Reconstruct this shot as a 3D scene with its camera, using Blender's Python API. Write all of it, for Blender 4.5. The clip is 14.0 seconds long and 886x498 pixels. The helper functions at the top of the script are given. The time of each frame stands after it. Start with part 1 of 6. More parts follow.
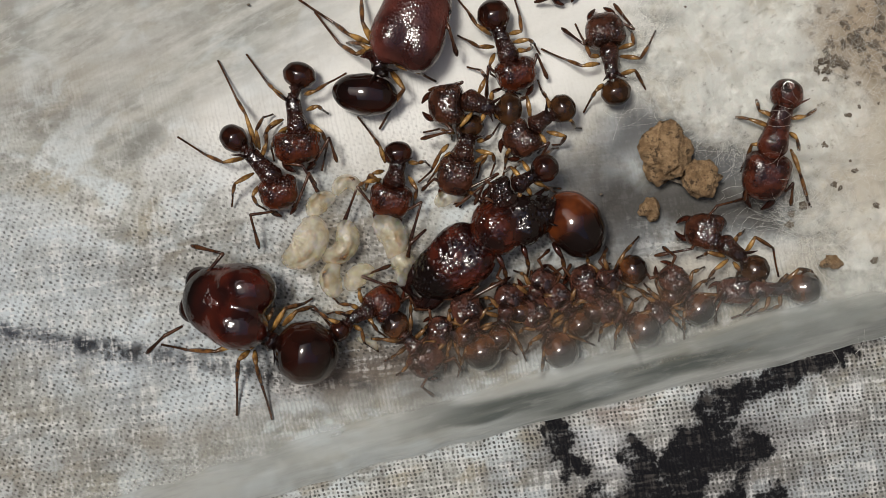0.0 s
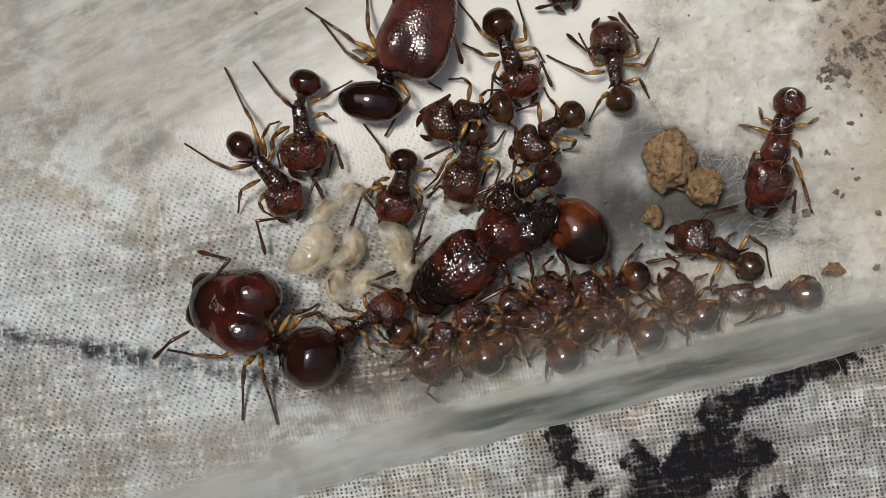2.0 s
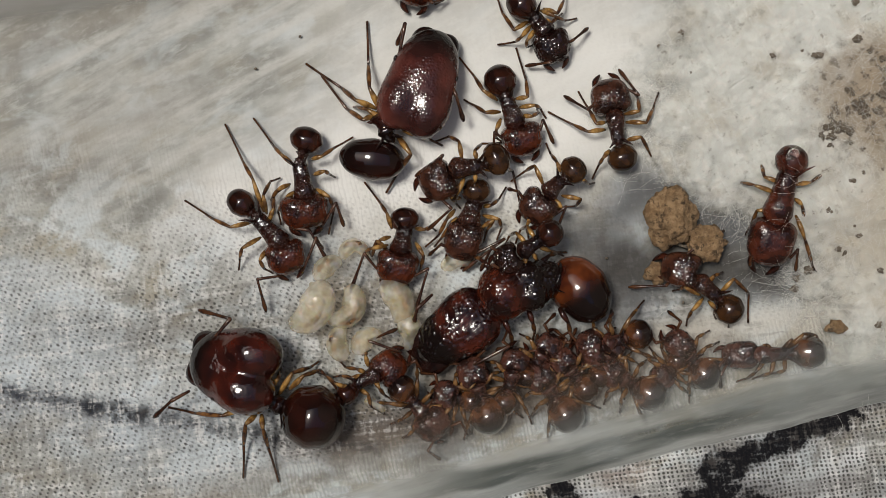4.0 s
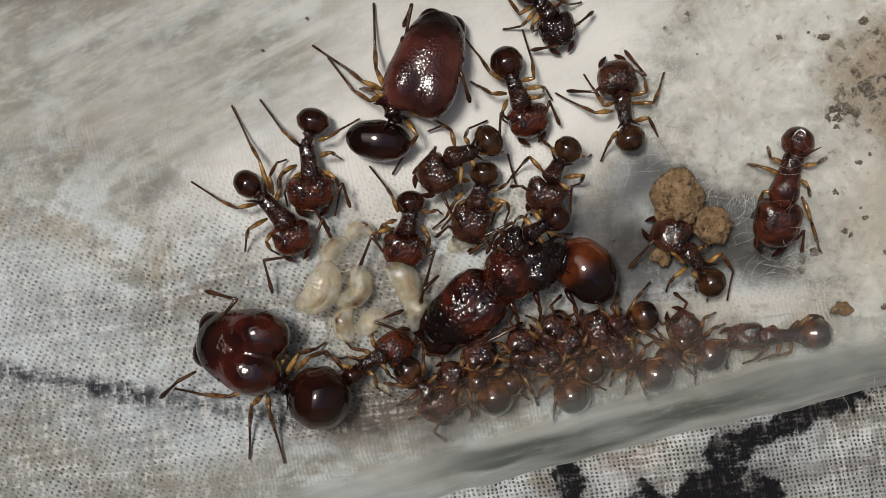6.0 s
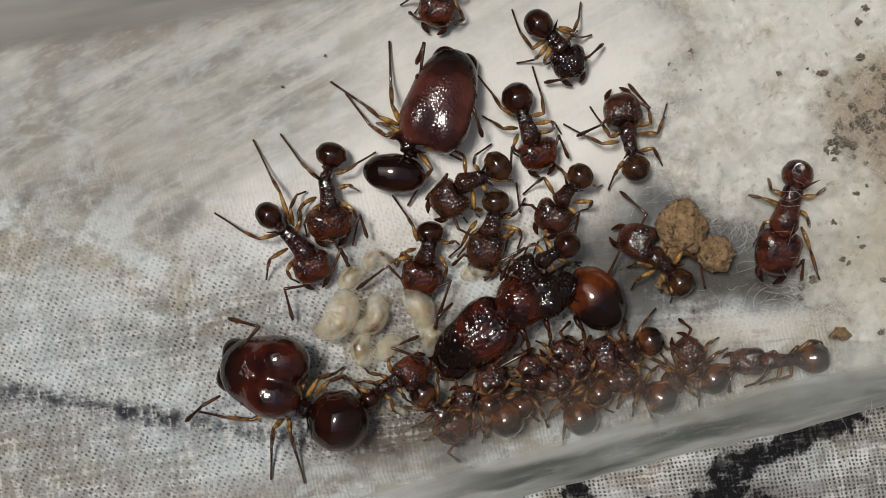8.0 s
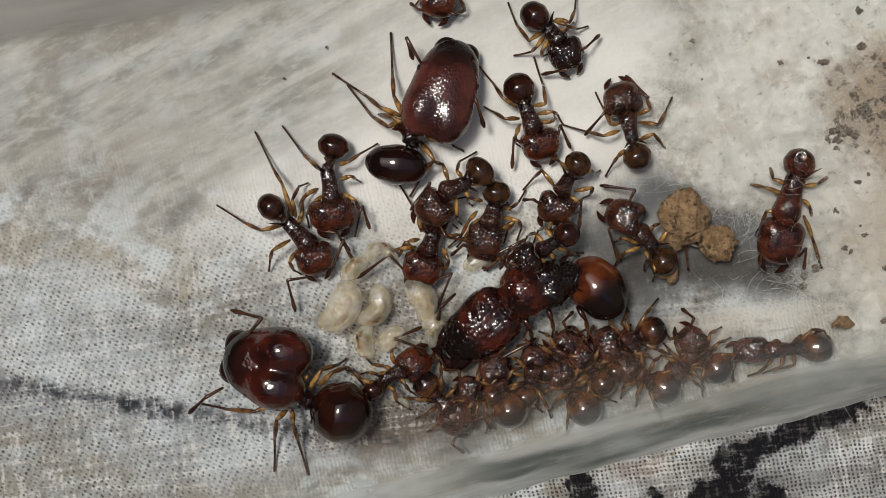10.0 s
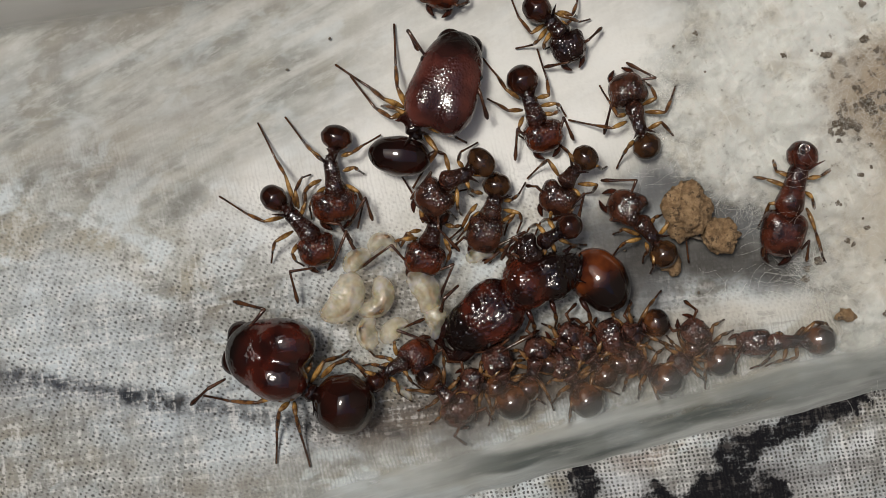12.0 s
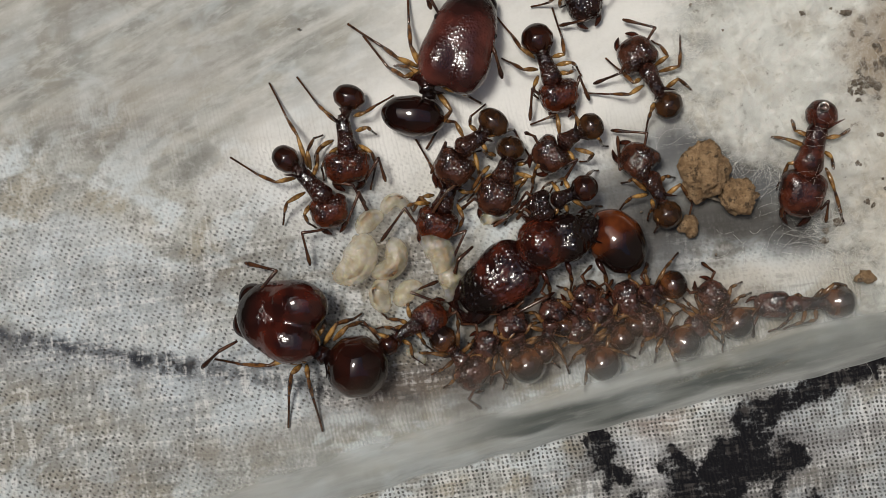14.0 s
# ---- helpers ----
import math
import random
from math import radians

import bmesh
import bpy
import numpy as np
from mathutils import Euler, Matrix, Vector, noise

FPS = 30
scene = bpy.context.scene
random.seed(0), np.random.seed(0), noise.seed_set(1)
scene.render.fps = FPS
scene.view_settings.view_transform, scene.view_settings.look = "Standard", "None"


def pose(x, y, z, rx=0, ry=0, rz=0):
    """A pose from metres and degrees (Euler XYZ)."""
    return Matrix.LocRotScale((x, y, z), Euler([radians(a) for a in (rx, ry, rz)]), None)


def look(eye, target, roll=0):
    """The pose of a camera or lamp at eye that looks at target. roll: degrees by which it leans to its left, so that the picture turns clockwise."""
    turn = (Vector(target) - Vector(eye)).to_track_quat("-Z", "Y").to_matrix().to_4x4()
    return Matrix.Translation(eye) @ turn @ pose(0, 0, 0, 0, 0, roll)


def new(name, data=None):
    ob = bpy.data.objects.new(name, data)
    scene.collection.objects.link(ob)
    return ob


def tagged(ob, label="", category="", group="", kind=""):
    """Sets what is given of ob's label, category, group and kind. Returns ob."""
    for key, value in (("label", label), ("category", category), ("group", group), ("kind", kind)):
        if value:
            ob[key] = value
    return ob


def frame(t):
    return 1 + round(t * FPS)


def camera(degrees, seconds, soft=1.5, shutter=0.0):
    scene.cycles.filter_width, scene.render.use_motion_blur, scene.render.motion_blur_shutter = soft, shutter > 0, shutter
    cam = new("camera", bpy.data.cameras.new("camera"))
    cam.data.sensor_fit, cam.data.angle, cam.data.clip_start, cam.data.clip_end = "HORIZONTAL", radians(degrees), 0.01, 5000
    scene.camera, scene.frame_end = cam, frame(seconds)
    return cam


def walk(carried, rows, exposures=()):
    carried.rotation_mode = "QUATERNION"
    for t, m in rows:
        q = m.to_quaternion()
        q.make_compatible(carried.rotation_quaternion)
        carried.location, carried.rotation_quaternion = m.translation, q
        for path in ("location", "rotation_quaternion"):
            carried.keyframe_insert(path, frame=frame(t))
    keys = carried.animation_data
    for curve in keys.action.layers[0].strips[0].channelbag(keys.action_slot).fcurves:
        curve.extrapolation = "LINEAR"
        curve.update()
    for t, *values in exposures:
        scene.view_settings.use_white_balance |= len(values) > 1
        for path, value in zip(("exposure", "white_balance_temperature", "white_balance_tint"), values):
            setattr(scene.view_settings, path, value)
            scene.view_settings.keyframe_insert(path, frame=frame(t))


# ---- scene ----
MM = 0.001
cam = camera(40, 14.0, soft=0.75)

# seconds, then x, y, height in millimetres and three small turns in degrees
CAMERA_ROWS = (
    (0.0, 0.707, -2.816, 60.215, -0.26, 0.11, -0.10),
    (0.5, 0.996, -2.835, 59.938, -0.19, 0.23, -0.03),
    (1.0, 1.105, -3.195, 60.103, 0.01, 0.21, 0.01),
    (1.5, 0.742, -2.868, 60.486, -0.13, 0.21, -0.03),
    (2.0, 0.620, -2.811, 60.628, 0.04, 0.25, 0.03),
    (2.5, -0.179, -1.456, 59.856, -0.01, 0.19, 0.03),
    (3.0, -0.000, 0.000, 59.834, 0.00, 0.00, -0.00),
    (3.2, 0.192, 0.353, 60.055, -0.26, -0.11, -0.03),
    (5.5, 0.217, -0.224, 60.576, -0.18, 0.03, 0.02),
    (6.0, -0.012, -0.730, 60.482, -0.12, 0.01, 0.04),
    (6.5, 0.092, -0.779, 60.496, -0.11, -0.02, 0.05),
    (7.0, -0.190, -0.544, 60.989, -0.21, 0.20, 0.02),
    (7.5, -0.795, -0.692, 61.770, -0.17, 0.17, -0.06),
    (8.0, -0.541, 0.785, 62.938, -0.17, 0.16, -0.08),
    (10.3, -0.944, -0.172, 62.931, 0.22, -0.03, -0.38),
    (10.5, -1.350, -0.326, 63.193, 0.30, -0.27, -0.28),
    (11.0, -1.350, -0.732, 63.374, 0.33, -0.24, -0.27),
    (11.5, -1.287, -0.534, 63.303, 0.28, -0.13, -0.25),
    (12.0, -1.323, -0.599, 62.855, 0.28, -0.30, -0.24),
    (12.5, -1.581, -0.599, 62.582, 0.21, -0.34, -0.22),
    (13.0, -1.647, -1.122, 62.475, 0.11, -0.27, -0.24),
    (13.5, -2.004, -1.939, 62.083, 0.10, -0.23, -0.22),
    (14.0, -1.819, -2.419, 62.051, 0.16, -0.10, -0.28),
)
walk(cam, [(t, pose(x * MM, y * MM, z * MM, rx, ry, rz)) for t, x, y, z, rx, ry, rz in CAMERA_ROWS],
     exposures=[(0, 0.06), (2.5, 0.06), (3.2, -0.03), (5.3, -0.08), (7, -0.10), (8, -0.08), (11, -0.05), (14, -0.06)])

# ---- daylight ----
SUN_FROM = Vector((-0.30, 0.17, 1.0)).normalized()
world = bpy.data.worlds.new("sky")
scene.world = world
world.use_nodes = True
wn = world.node_tree.nodes
sky = wn.new("ShaderNodeTexSky")
sky.sky_type, sky.sun_disc = "NISHITA", False
sky.air_density, sky.dust_density, sky.ozone_density = 0.7, 3.0, 0.3
sky.sun_elevation = math.asin(SUN_FROM.z)
sky.sun_rotation = math.atan2(SUN_FROM.x, SUN_FROM.y)
wn["Background"].inputs[1].default_value = 0.098
world.node_tree.links.new(sky.outputs[0], wn["Background"].inputs[0])
sun = new("sun", bpy.data.lights.new("sun", "SUN"))
sun.data.energy, sun.data.angle, sun.data.color = 2.2, radians(14), (1.0, 0.952, 0.882)
sun.matrix_world = look(SUN_FROM * 0.5, (0, 0, 0))


# ---- materials ----
class Nodes:
    """A small builder for node materials."""

    def __init__(self, name):
        self.mat = bpy.data.materials.new(name)
        self.mat.use_nodes = True
        self.tree = self.mat.node_tree
        self.bsdf = self.tree.nodes["Principled BSDF"]
        self.place = self.tree.nodes.new("ShaderNodeTexCoord").outputs["Object"]

    def node(self, kind, **props):
        n = self.tree.nodes.new("ShaderNode" + kind)
        for key, value in props.items():
            if key in ("operation", "blend_type", "data_type", "feature", "wave_type", "interpolation_type", "noise_dimensions", "attribute_name", "normalize"):
                setattr(n, key, value)
        return n

    def join(self, a, b):
        self.tree.links.new(a, b)

    def put(self, socket, value):
        if isinstance(value, bpy.types.NodeSocket):
            self.join(value, socket)
        else:
            socket.default_value = value

    def math(self, op, a, b=0.0, c=0.0, clamp=False):
        n = self.node("Math", operation=op)
        n.use_clamp = clamp
        for i, v in enumerate((a, b, c)):
            self.put(n.inputs[i], v)
        return n.outputs[0]

    def noise(self, size_mm, detail=4.0, rough=0.55, at=None, stretch=None, distort=0.0):
        n = self.node("TexNoise")
        src = at if at is not None else self.place
        if stretch:
            for key, v in (("Rotation", (0, 0, -radians(stretch[0]))), ("Scale", stretch[1])):
                m = self.node("Mapping")
                self.join(src, m.inputs[0])
                m.inputs[key].default_value = v
                src = m.outputs[0]
        self.join(src, n.inputs["Vector"])
        n.inputs["Scale"].default_value = 1.0 / (size_mm * MM)
        n.inputs["Detail"].default_value, n.inputs["Roughness"].default_value = detail, rough
        n.inputs["Distortion"].default_value = distort
        return n.outputs["Fac"]

    def cells(self, size_mm, feature="F1"):
        n = self.node("TexVoronoi", feature=feature)
        self.join(self.place, n.inputs["Vector"])
        n.inputs["Scale"].default_value = 1.0 / (size_mm * MM)
        return n.outputs["Distance"]

    def band(self, value, low, high, a=0.0, b=1.0):
        n = self.node("MapRange", interpolation_type="SMOOTHSTEP")
        self.put(n.inputs[0], value)
        for i, v in enumerate((low, high, a, b)):
            n.inputs[i + 1].default_value = v
        return n.outputs[0]

    def mix(self, fac, a, b, blend="MIX"):
        n = self.node("Mix", data_type="RGBA", blend_type=blend)
        self.put(n.inputs[0], fac)
        for socket, v in ((n.inputs[6], a), (n.inputs[7], b)):
            self.put(socket, v if isinstance(v, bpy.types.NodeSocket) else (*v, 1))
        return n.outputs[2]

    def bump(self, height, depth_mm, strength=1.0, under=None):
        n = self.node("Bump")
        n.inputs["Strength"].default_value, n.inputs["Distance"].default_value = strength, depth_mm * MM
        self.join(height, n.inputs["Height"])
        if under is not None:
            self.join(under, n.inputs["Normal"])
        return n.outputs[0]

    def done(self, color=None, rough=None, normal=None, **more):
        for key, v in (("Base Color", color), ("Roughness", rough), ("Normal", normal)):
            if v is not None:
                if key == "Base Color" and not isinstance(v, bpy.types.NodeSocket):
                    v = (*v, 1)
                self.put(self.bsdf.inputs[key], v)
        for key, v in more.items():
            self.put(self.bsdf.inputs[key.replace("_", " ")], v)
        return self.mat


def chitin(name, deep, warm, rough, grain_mm=0.0, grain_depth=0.03, spots=0.8, swell=0.0, black_front=0.0, black_tail=0.0, coat=0.0, joints=0.0, furrows=0.0, plain_front=False):
    """Insect cuticle: dark translucent brown, polished, or roughened by fine grains."""
    n = Nodes(name)
    tone = n.band(n.noise(spots, 3), 0.36, 0.66)
    color = n.mix(tone, deep, warm)
    if black_front:
        s = n.node("SeparateXYZ")
        n.join(n.place, s.inputs[0])
        along = n.math("ADD", s.outputs[0], n.math("MULTIPLY_ADD", n.noise(1.0, 2), 1.2 * MM, -0.6 * MM))
        color = n.mix(n.band(along, black_front * 0.15 * MM, black_front * 1.25 * MM), color, (0.006, 0.003, 0.0025))
    if black_tail:
        s = n.node("SeparateXYZ")
        n.join(n.place, s.inputs[0])
        along = n.math("MULTIPLY_ADD", n.noise(1.2, 2), 0.8 * MM, n.math("MULTIPLY", s.outputs[0], -1.0))
        color = n.mix(n.band(along, 0.0, black_tail * MM), color, (0.007, 0.003, 0.0025))
    if joints:
        reach = n.math("ABSOLUTE", n.math("MULTIPLY_ADD", n.node("Attribute", attribute_name="along").outputs["Fac"], 2.0, -1.0))
        color = n.mix(n.band(reach, 0.35, 0.92, 0.0, joints), color, (0.022, 0.008, 0.005))
    normal = n.bump(n.noise(0.5, 2), 0.012, 0.5)
    if furrows:
        normal = n.bump(n.noise(0.26, 3, 0.6, stretch=(0, (0.28, 1.0, 1.0))), furrows, 1.0, normal)
    gloss = n.band(n.noise(0.35, 4), 0.3, 0.75, rough * 0.45, rough * 0.95)
    if swell:
        normal = n.bump(n.noise(0.55, 2), swell, 1.0, normal)
    if grain_mm:
        knobs = n.band(n.cells(grain_mm), 0.05, 0.75, 1.0, 0.0)
        patchy = n.band(n.noise(grain_mm * 3.0, 2), 0.32, 0.60, 0.35, 1.0)
        if plain_front:
            s = n.node("SeparateXYZ")
            n.join(n.place, s.inputs[0])
            patchy = n.math("MULTIPLY", patchy, n.band(n.math("ADD", s.outputs[0], n.math("MULTIPLY_ADD", n.noise(0.6, 2), 0.6 * MM, -0.3 * MM)), -0.15 * MM, 0.40 * MM, 1.0, 0.30))
        normal = n.bump(n.math("MULTIPLY", knobs, patchy), grain_depth, 1.0, normal)
    return n.done(color, gloss, normal, IOR=1.52, Specular_IOR_Level=0.60, Coat_Weight=coat, Coat_Roughness=0.05)


worker_head = chitin("worker_head_cuticle", (0.016, 0.0042, 0.0026), (0.098, 0.021, 0.0070), 0.14, 0.165, 0.060, plain_front=True)
worker_body = chitin("worker_body_cuticle", (0.010, 0.0034, 0.0026), (0.036, 0.0090, 0.0042), 0.16, 0.155, 0.050)
brown_head = chitin("brown_head_cuticle", (0.016, 0.0068, 0.0048), (0.074, 0.0260, 0.0140), 0.15, 0.165, 0.056, plain_front=True)
brown_body = chitin("brown_body_cuticle", (0.013, 0.0055, 0.0042), (0.052, 0.0180, 0.0100), 0.16, 0.155, 0.050)
# huddled ants: haze of the plastic put into a paler, greyer brown
hazed_head = chitin("hazed_cuticle", (0.014, 0.0070, 0.0060), (0.085, 0.032, 0.021), 0.12, 0.22, 0.055)
dark_head = chitin("dark_head_cuticle", (0.007, 0.003, 0.0025), (0.024, 0.008, 0.005), 0.15, 0.20, 0.056)
gaster_skin = chitin("gaster_cuticle", (0.010, 0.0035, 0.0025), (0.042, 0.011, 0.005), 0.085)
olive_gaster = chitin("olive_gaster_cuticle", (0.018, 0.008, 0.004), (0.060, 0.026, 0.010), 0.12)
amber_gaster = chitin("amber_gaster_cuticle", (0.026, 0.010, 0.005), (0.140, 0.050, 0.016), 0.05, spots=1.1, coat=1.0, black_tail=0.75)
soldier_head = chitin("soldier_head_cuticle", (0.014, 0.0036, 0.0032), (0.070, 0.0115, 0.0060), 0.10, 0.24, 0.010, 1.3, 0.075, 1.55, coat=0.4)
smooth_head = chitin("smooth_head_cuticle", (0.032, 0.010, 0.0085), (0.115, 0.031, 0.023), 0.15, 0.15, 0.016, 2.6, 0.012, 1.9)
queen_head = chitin("rugged_head_cuticle", (0.010, 0.0028, 0.0024), (0.082, 0.0150, 0.0072), 0.09, 0.30, 0.065, 1.5, 0.03, 0.75, furrows=0.03)
soldier_body = chitin("soldier_body_cuticle", (0.012, 0.0032, 0.0026), (0.075, 0.0150, 0.0066), 0.10, 0.28, 0.06, 1.2, 0.05, black_tail=0.8)
soldier_gaster = chitin("soldier_gaster_cuticle", (0.006, 0.0025, 0.002), (0.030, 0.0065, 0.0035), 0.085, spots=2.4)
queen_gaster = chitin("warm_gaster_cuticle", (0.030, 0.0065, 0.004), (0.150, 0.038, 0.010), 0.10, spots=2.0, black_tail=0.9)
red_skin = chitin("red_cuticle", (0.018, 0.005, 0.0035), (0.088, 0.022, 0.011), 0.34, 0.18, 0.016)
leg_amber = chitin("amber_leg", (0.110, 0.050, 0.015), (0.44, 0.25, 0.072), 0.22, spots=0.42, joints=0.78)
huddle_leg = chitin("huddle_leg", (0.046, 0.022, 0.010), (0.21, 0.105, 0.034), 0.20, spots=0.42, joints=0.8)
leg_brown = chitin("brown_leg", (0.040, 0.016, 0.008), (0.19, 0.085, 0.026), 0.26, spots=0.42, joints=0.9)
feeler_brown = chitin("feeler", (0.026, 0.010, 0.006), (0.080, 0.032, 0.014), 0.26, spots=0.5)
jaw_dark = chitin("jaw", (0.010, 0.0032, 0.0025), (0.048, 0.0125, 0.006), 0.14)
jaw_black = chitin("black_jaw", (0.006, 0.003, 0.003), (0.020, 0.006, 0.004), 0.09)
eye_black = chitin("eye", (0.006, 0.005, 0.005), (0.012, 0.010, 0.009), 0.12)


def make_larva_skin():
    """Jelly-like skin: part of the light passes straight through, the rest is milky, with a wet gloss."""
    n = Nodes("larva_skin")
    c = n.mix(n.band(n.noise(0.8, 3), 0.35, 0.7), (0.98, 0.82, 0.54), (1.0, 0.96, 0.88))
    normal = n.bump(n.noise(0.30, 3), 0.085, 1.0)
    milky = n.band(n.noise(0.8, 2, 0.5), 0.34, 0.66, 0.14, 0.30)
    d, t, g = n.bsdf, n.node("BsdfTransparent"), n.node("BsdfGlossy")
    n.join(c, n.bsdf.inputs["Base Color"])
    n.bsdf.inputs["Roughness"].default_value = 0.5
    n.bsdf.inputs["Specular IOR Level"].default_value = 0.0
    n.bsdf.inputs["Subsurface Weight"].default_value = 0.85
    n.bsdf.inputs["Subsurface Radius"].default_value = (1, 0.85, 0.6)
    n.bsdf.inputs["Subsurface Scale"].default_value = 0.8 * MM
    t.inputs[0].default_value = (1.0, 0.96, 0.90, 1)
    g.inputs["Roughness"].default_value = 0.05
    edge = n.node("LayerWeight")
    sheen = n.math("MULTIPLY_ADD", n.math("POWER", edge.outputs["Facing"], 4.0), 0.30, 0.065)
    soft, wet = n.node("MixShader"), n.node("MixShader")
    n.join(milky, soft.inputs[0])
    n.join(t.outputs[0], soft.inputs[1])
    n.join(d.outputs[0], soft.inputs[2])
    n.join(sheen, wet.inputs[0])
    n.join(soft.outputs[0], wet.inputs[1])
    n.join(g.outputs[0], wet.inputs[2])
    for socket in (d.inputs["Normal"], g.inputs["Normal"], edge.inputs["Normal"]):
        n.join(normal, socket)
    n.join(wet.outputs[0], n.tree.nodes["Material Output"].inputs[0])
    return n.mat


def make_gut():
    n = Nodes("larva_gut")
    return n.done(n.mix(n.band(n.noise(0.22, 3), 0.38, 0.62), (0.030, 0.016, 0.007), (0.34, 0.19, 0.08)), 0.4)


def make_soil(name, a, b, c):
    n = Nodes(name)
    col = n.mix(n.band(n.noise(0.5, 6, 0.7), 0.35, 0.65), a, b)
    col = n.mix(n.band(n.noise(1.3, 4), 0.52, 0.66), col, c)
    col = n.mix(n.band(n.noise(0.45, 5, 0.75), 0.52, 0.62, 0.0, 0.85), col, (0.05, 0.03, 0.015))
    normal = n.bump(n.noise(0.30, 7, 0.78), 0.26, 1.0)
    return n.done(col, 0.9, normal)


larva_skin, larva_gut = make_larva_skin(), make_gut()
clod_soil = make_soil("tan_clod", (0.24, 0.145, 0.068), (0.50, 0.335, 0.180), (0.16, 0.105, 0.052))
dark_soil = make_soil("dark_crumb", (0.13, 0.105, 0.078), (0.34, 0.285, 0.215), (0.45, 0.38, 0.29))


def make_cotton():
    n = Nodes("cotton_wool")
    s = n.node("SeparateXYZ")
    n.join(n.place, s.inputs[0])
    # shading of the fluff put into colour: beige hollows, white wisps
    c = n.mix(n.band(n.noise(3.4, 6, 0.66), 0.43, 0.60), (0.81, 0.83, 0.775), (0.70, 0.675, 0.585))
    c = n.mix(n.band(n.noise(0.9, 6, 0.72), 0.52, 0.70, 0.0, 0.40), c, (0.55, 0.545, 0.46))
    c = n.mix(n.band(n.noise(0.7, 6, 0.72, distort=0.8), 0.50, 0.62, 0.0, 0.9), c, (0.84, 0.83, 0.77))
    c = n.mix(n.band(n.noise(0.45, 3, 0.6), 0.62, 0.76, 0.0, 0.7), c, (0.19, 0.165, 0.13))
    wisps = n.math("MAXIMUM", n.noise(0.5, 4, 0.6, stretch=(35, (0.16, 1.0, 1.0)), distort=1.2), n.noise(0.5, 4, 0.6, stretch=(115, (0.16, 1.0, 1.0)), distort=1.2))
    c = n.mix(n.band(wisps, 0.54, 0.72, 0.0, 0.75), c, (0.93, 0.945, 0.895))
    c = n.mix(n.band(n.noise(0.85, 4, 0.62), 0.59, 0.72, 0.0, 0.55), c, (0.43, 0.43, 0.365))
    flecked = n.math("MULTIPLY", n.band(n.noise(0.62, 4, 0.7), 0.56, 0.68, 0.0, 0.62), n.band(n.noise(4.5, 3), 0.44, 0.60, 0.0, 1.0))
    c = n.mix(flecked, c, (0.30, 0.305, 0.255))
    stain = n.node("VectorMath", operation="DISTANCE")
    n.join(n.place, stain.inputs[0])
    stain.inputs[1].default_value = (21.6 * MM, 7.4 * MM, 1.0 * MM)
    spread = n.math("MULTIPLY_ADD", n.noise(1.4, 5, 0.65), 4.5 * MM, stain.outputs["Value"])
    c = n.mix(n.band(spread, 3.6 * MM, 6.6 * MM, 0.85, 0.0), c, (0.36, 0.28, 0.19))
    grit = n.math("MULTIPLY", n.band(n.noise(0.55, 5, 0.7), 0.50, 0.62), n.band(spread, 3.6 * MM, 7.0 * MM, 0.9, 0.0))
    c = n.mix(grit, c, (0.13, 0.105, 0.08))
    stain = n.node("VectorMath", operation="DISTANCE")
    n.join(n.place, stain.inputs[0])
    stain.inputs[1].default_value = (23.5 * MM, 1.5 * MM, 1.0 * MM)
    spread = n.math("MULTIPLY_ADD", n.noise(2.0, 5, 0.65), 6.0 * MM, stain.outputs["Value"])
    c = n.mix(n.band(spread, 3.5 * MM, 9.5 * MM, 0.75, 0.0), c, (0.47, 0.40, 0.29))
    normal = n.bump(n.math("ADD", n.noise(0.55, 8, 0.8, distort=0.5), n.math("MULTIPLY", wisps, 0.8)), 0.21, 0.9)
    thin = n.band(n.math("ADD", s.outputs[2], n.math("MULTIPLY_ADD", n.noise(0.8, 6, 0.7), 1.0 * MM, -0.5 * MM)), -0.25 * MM, 0.75 * MM)
    return n.done(c, 0.95, normal, Alpha=thin)


def make_fibre():
    n = Nodes("cotton_fibre")
    return n.done((0.74, 0.735, 0.69), 0.8)


cotton_mat, fibre_mat = make_cotton(), make_fibre()


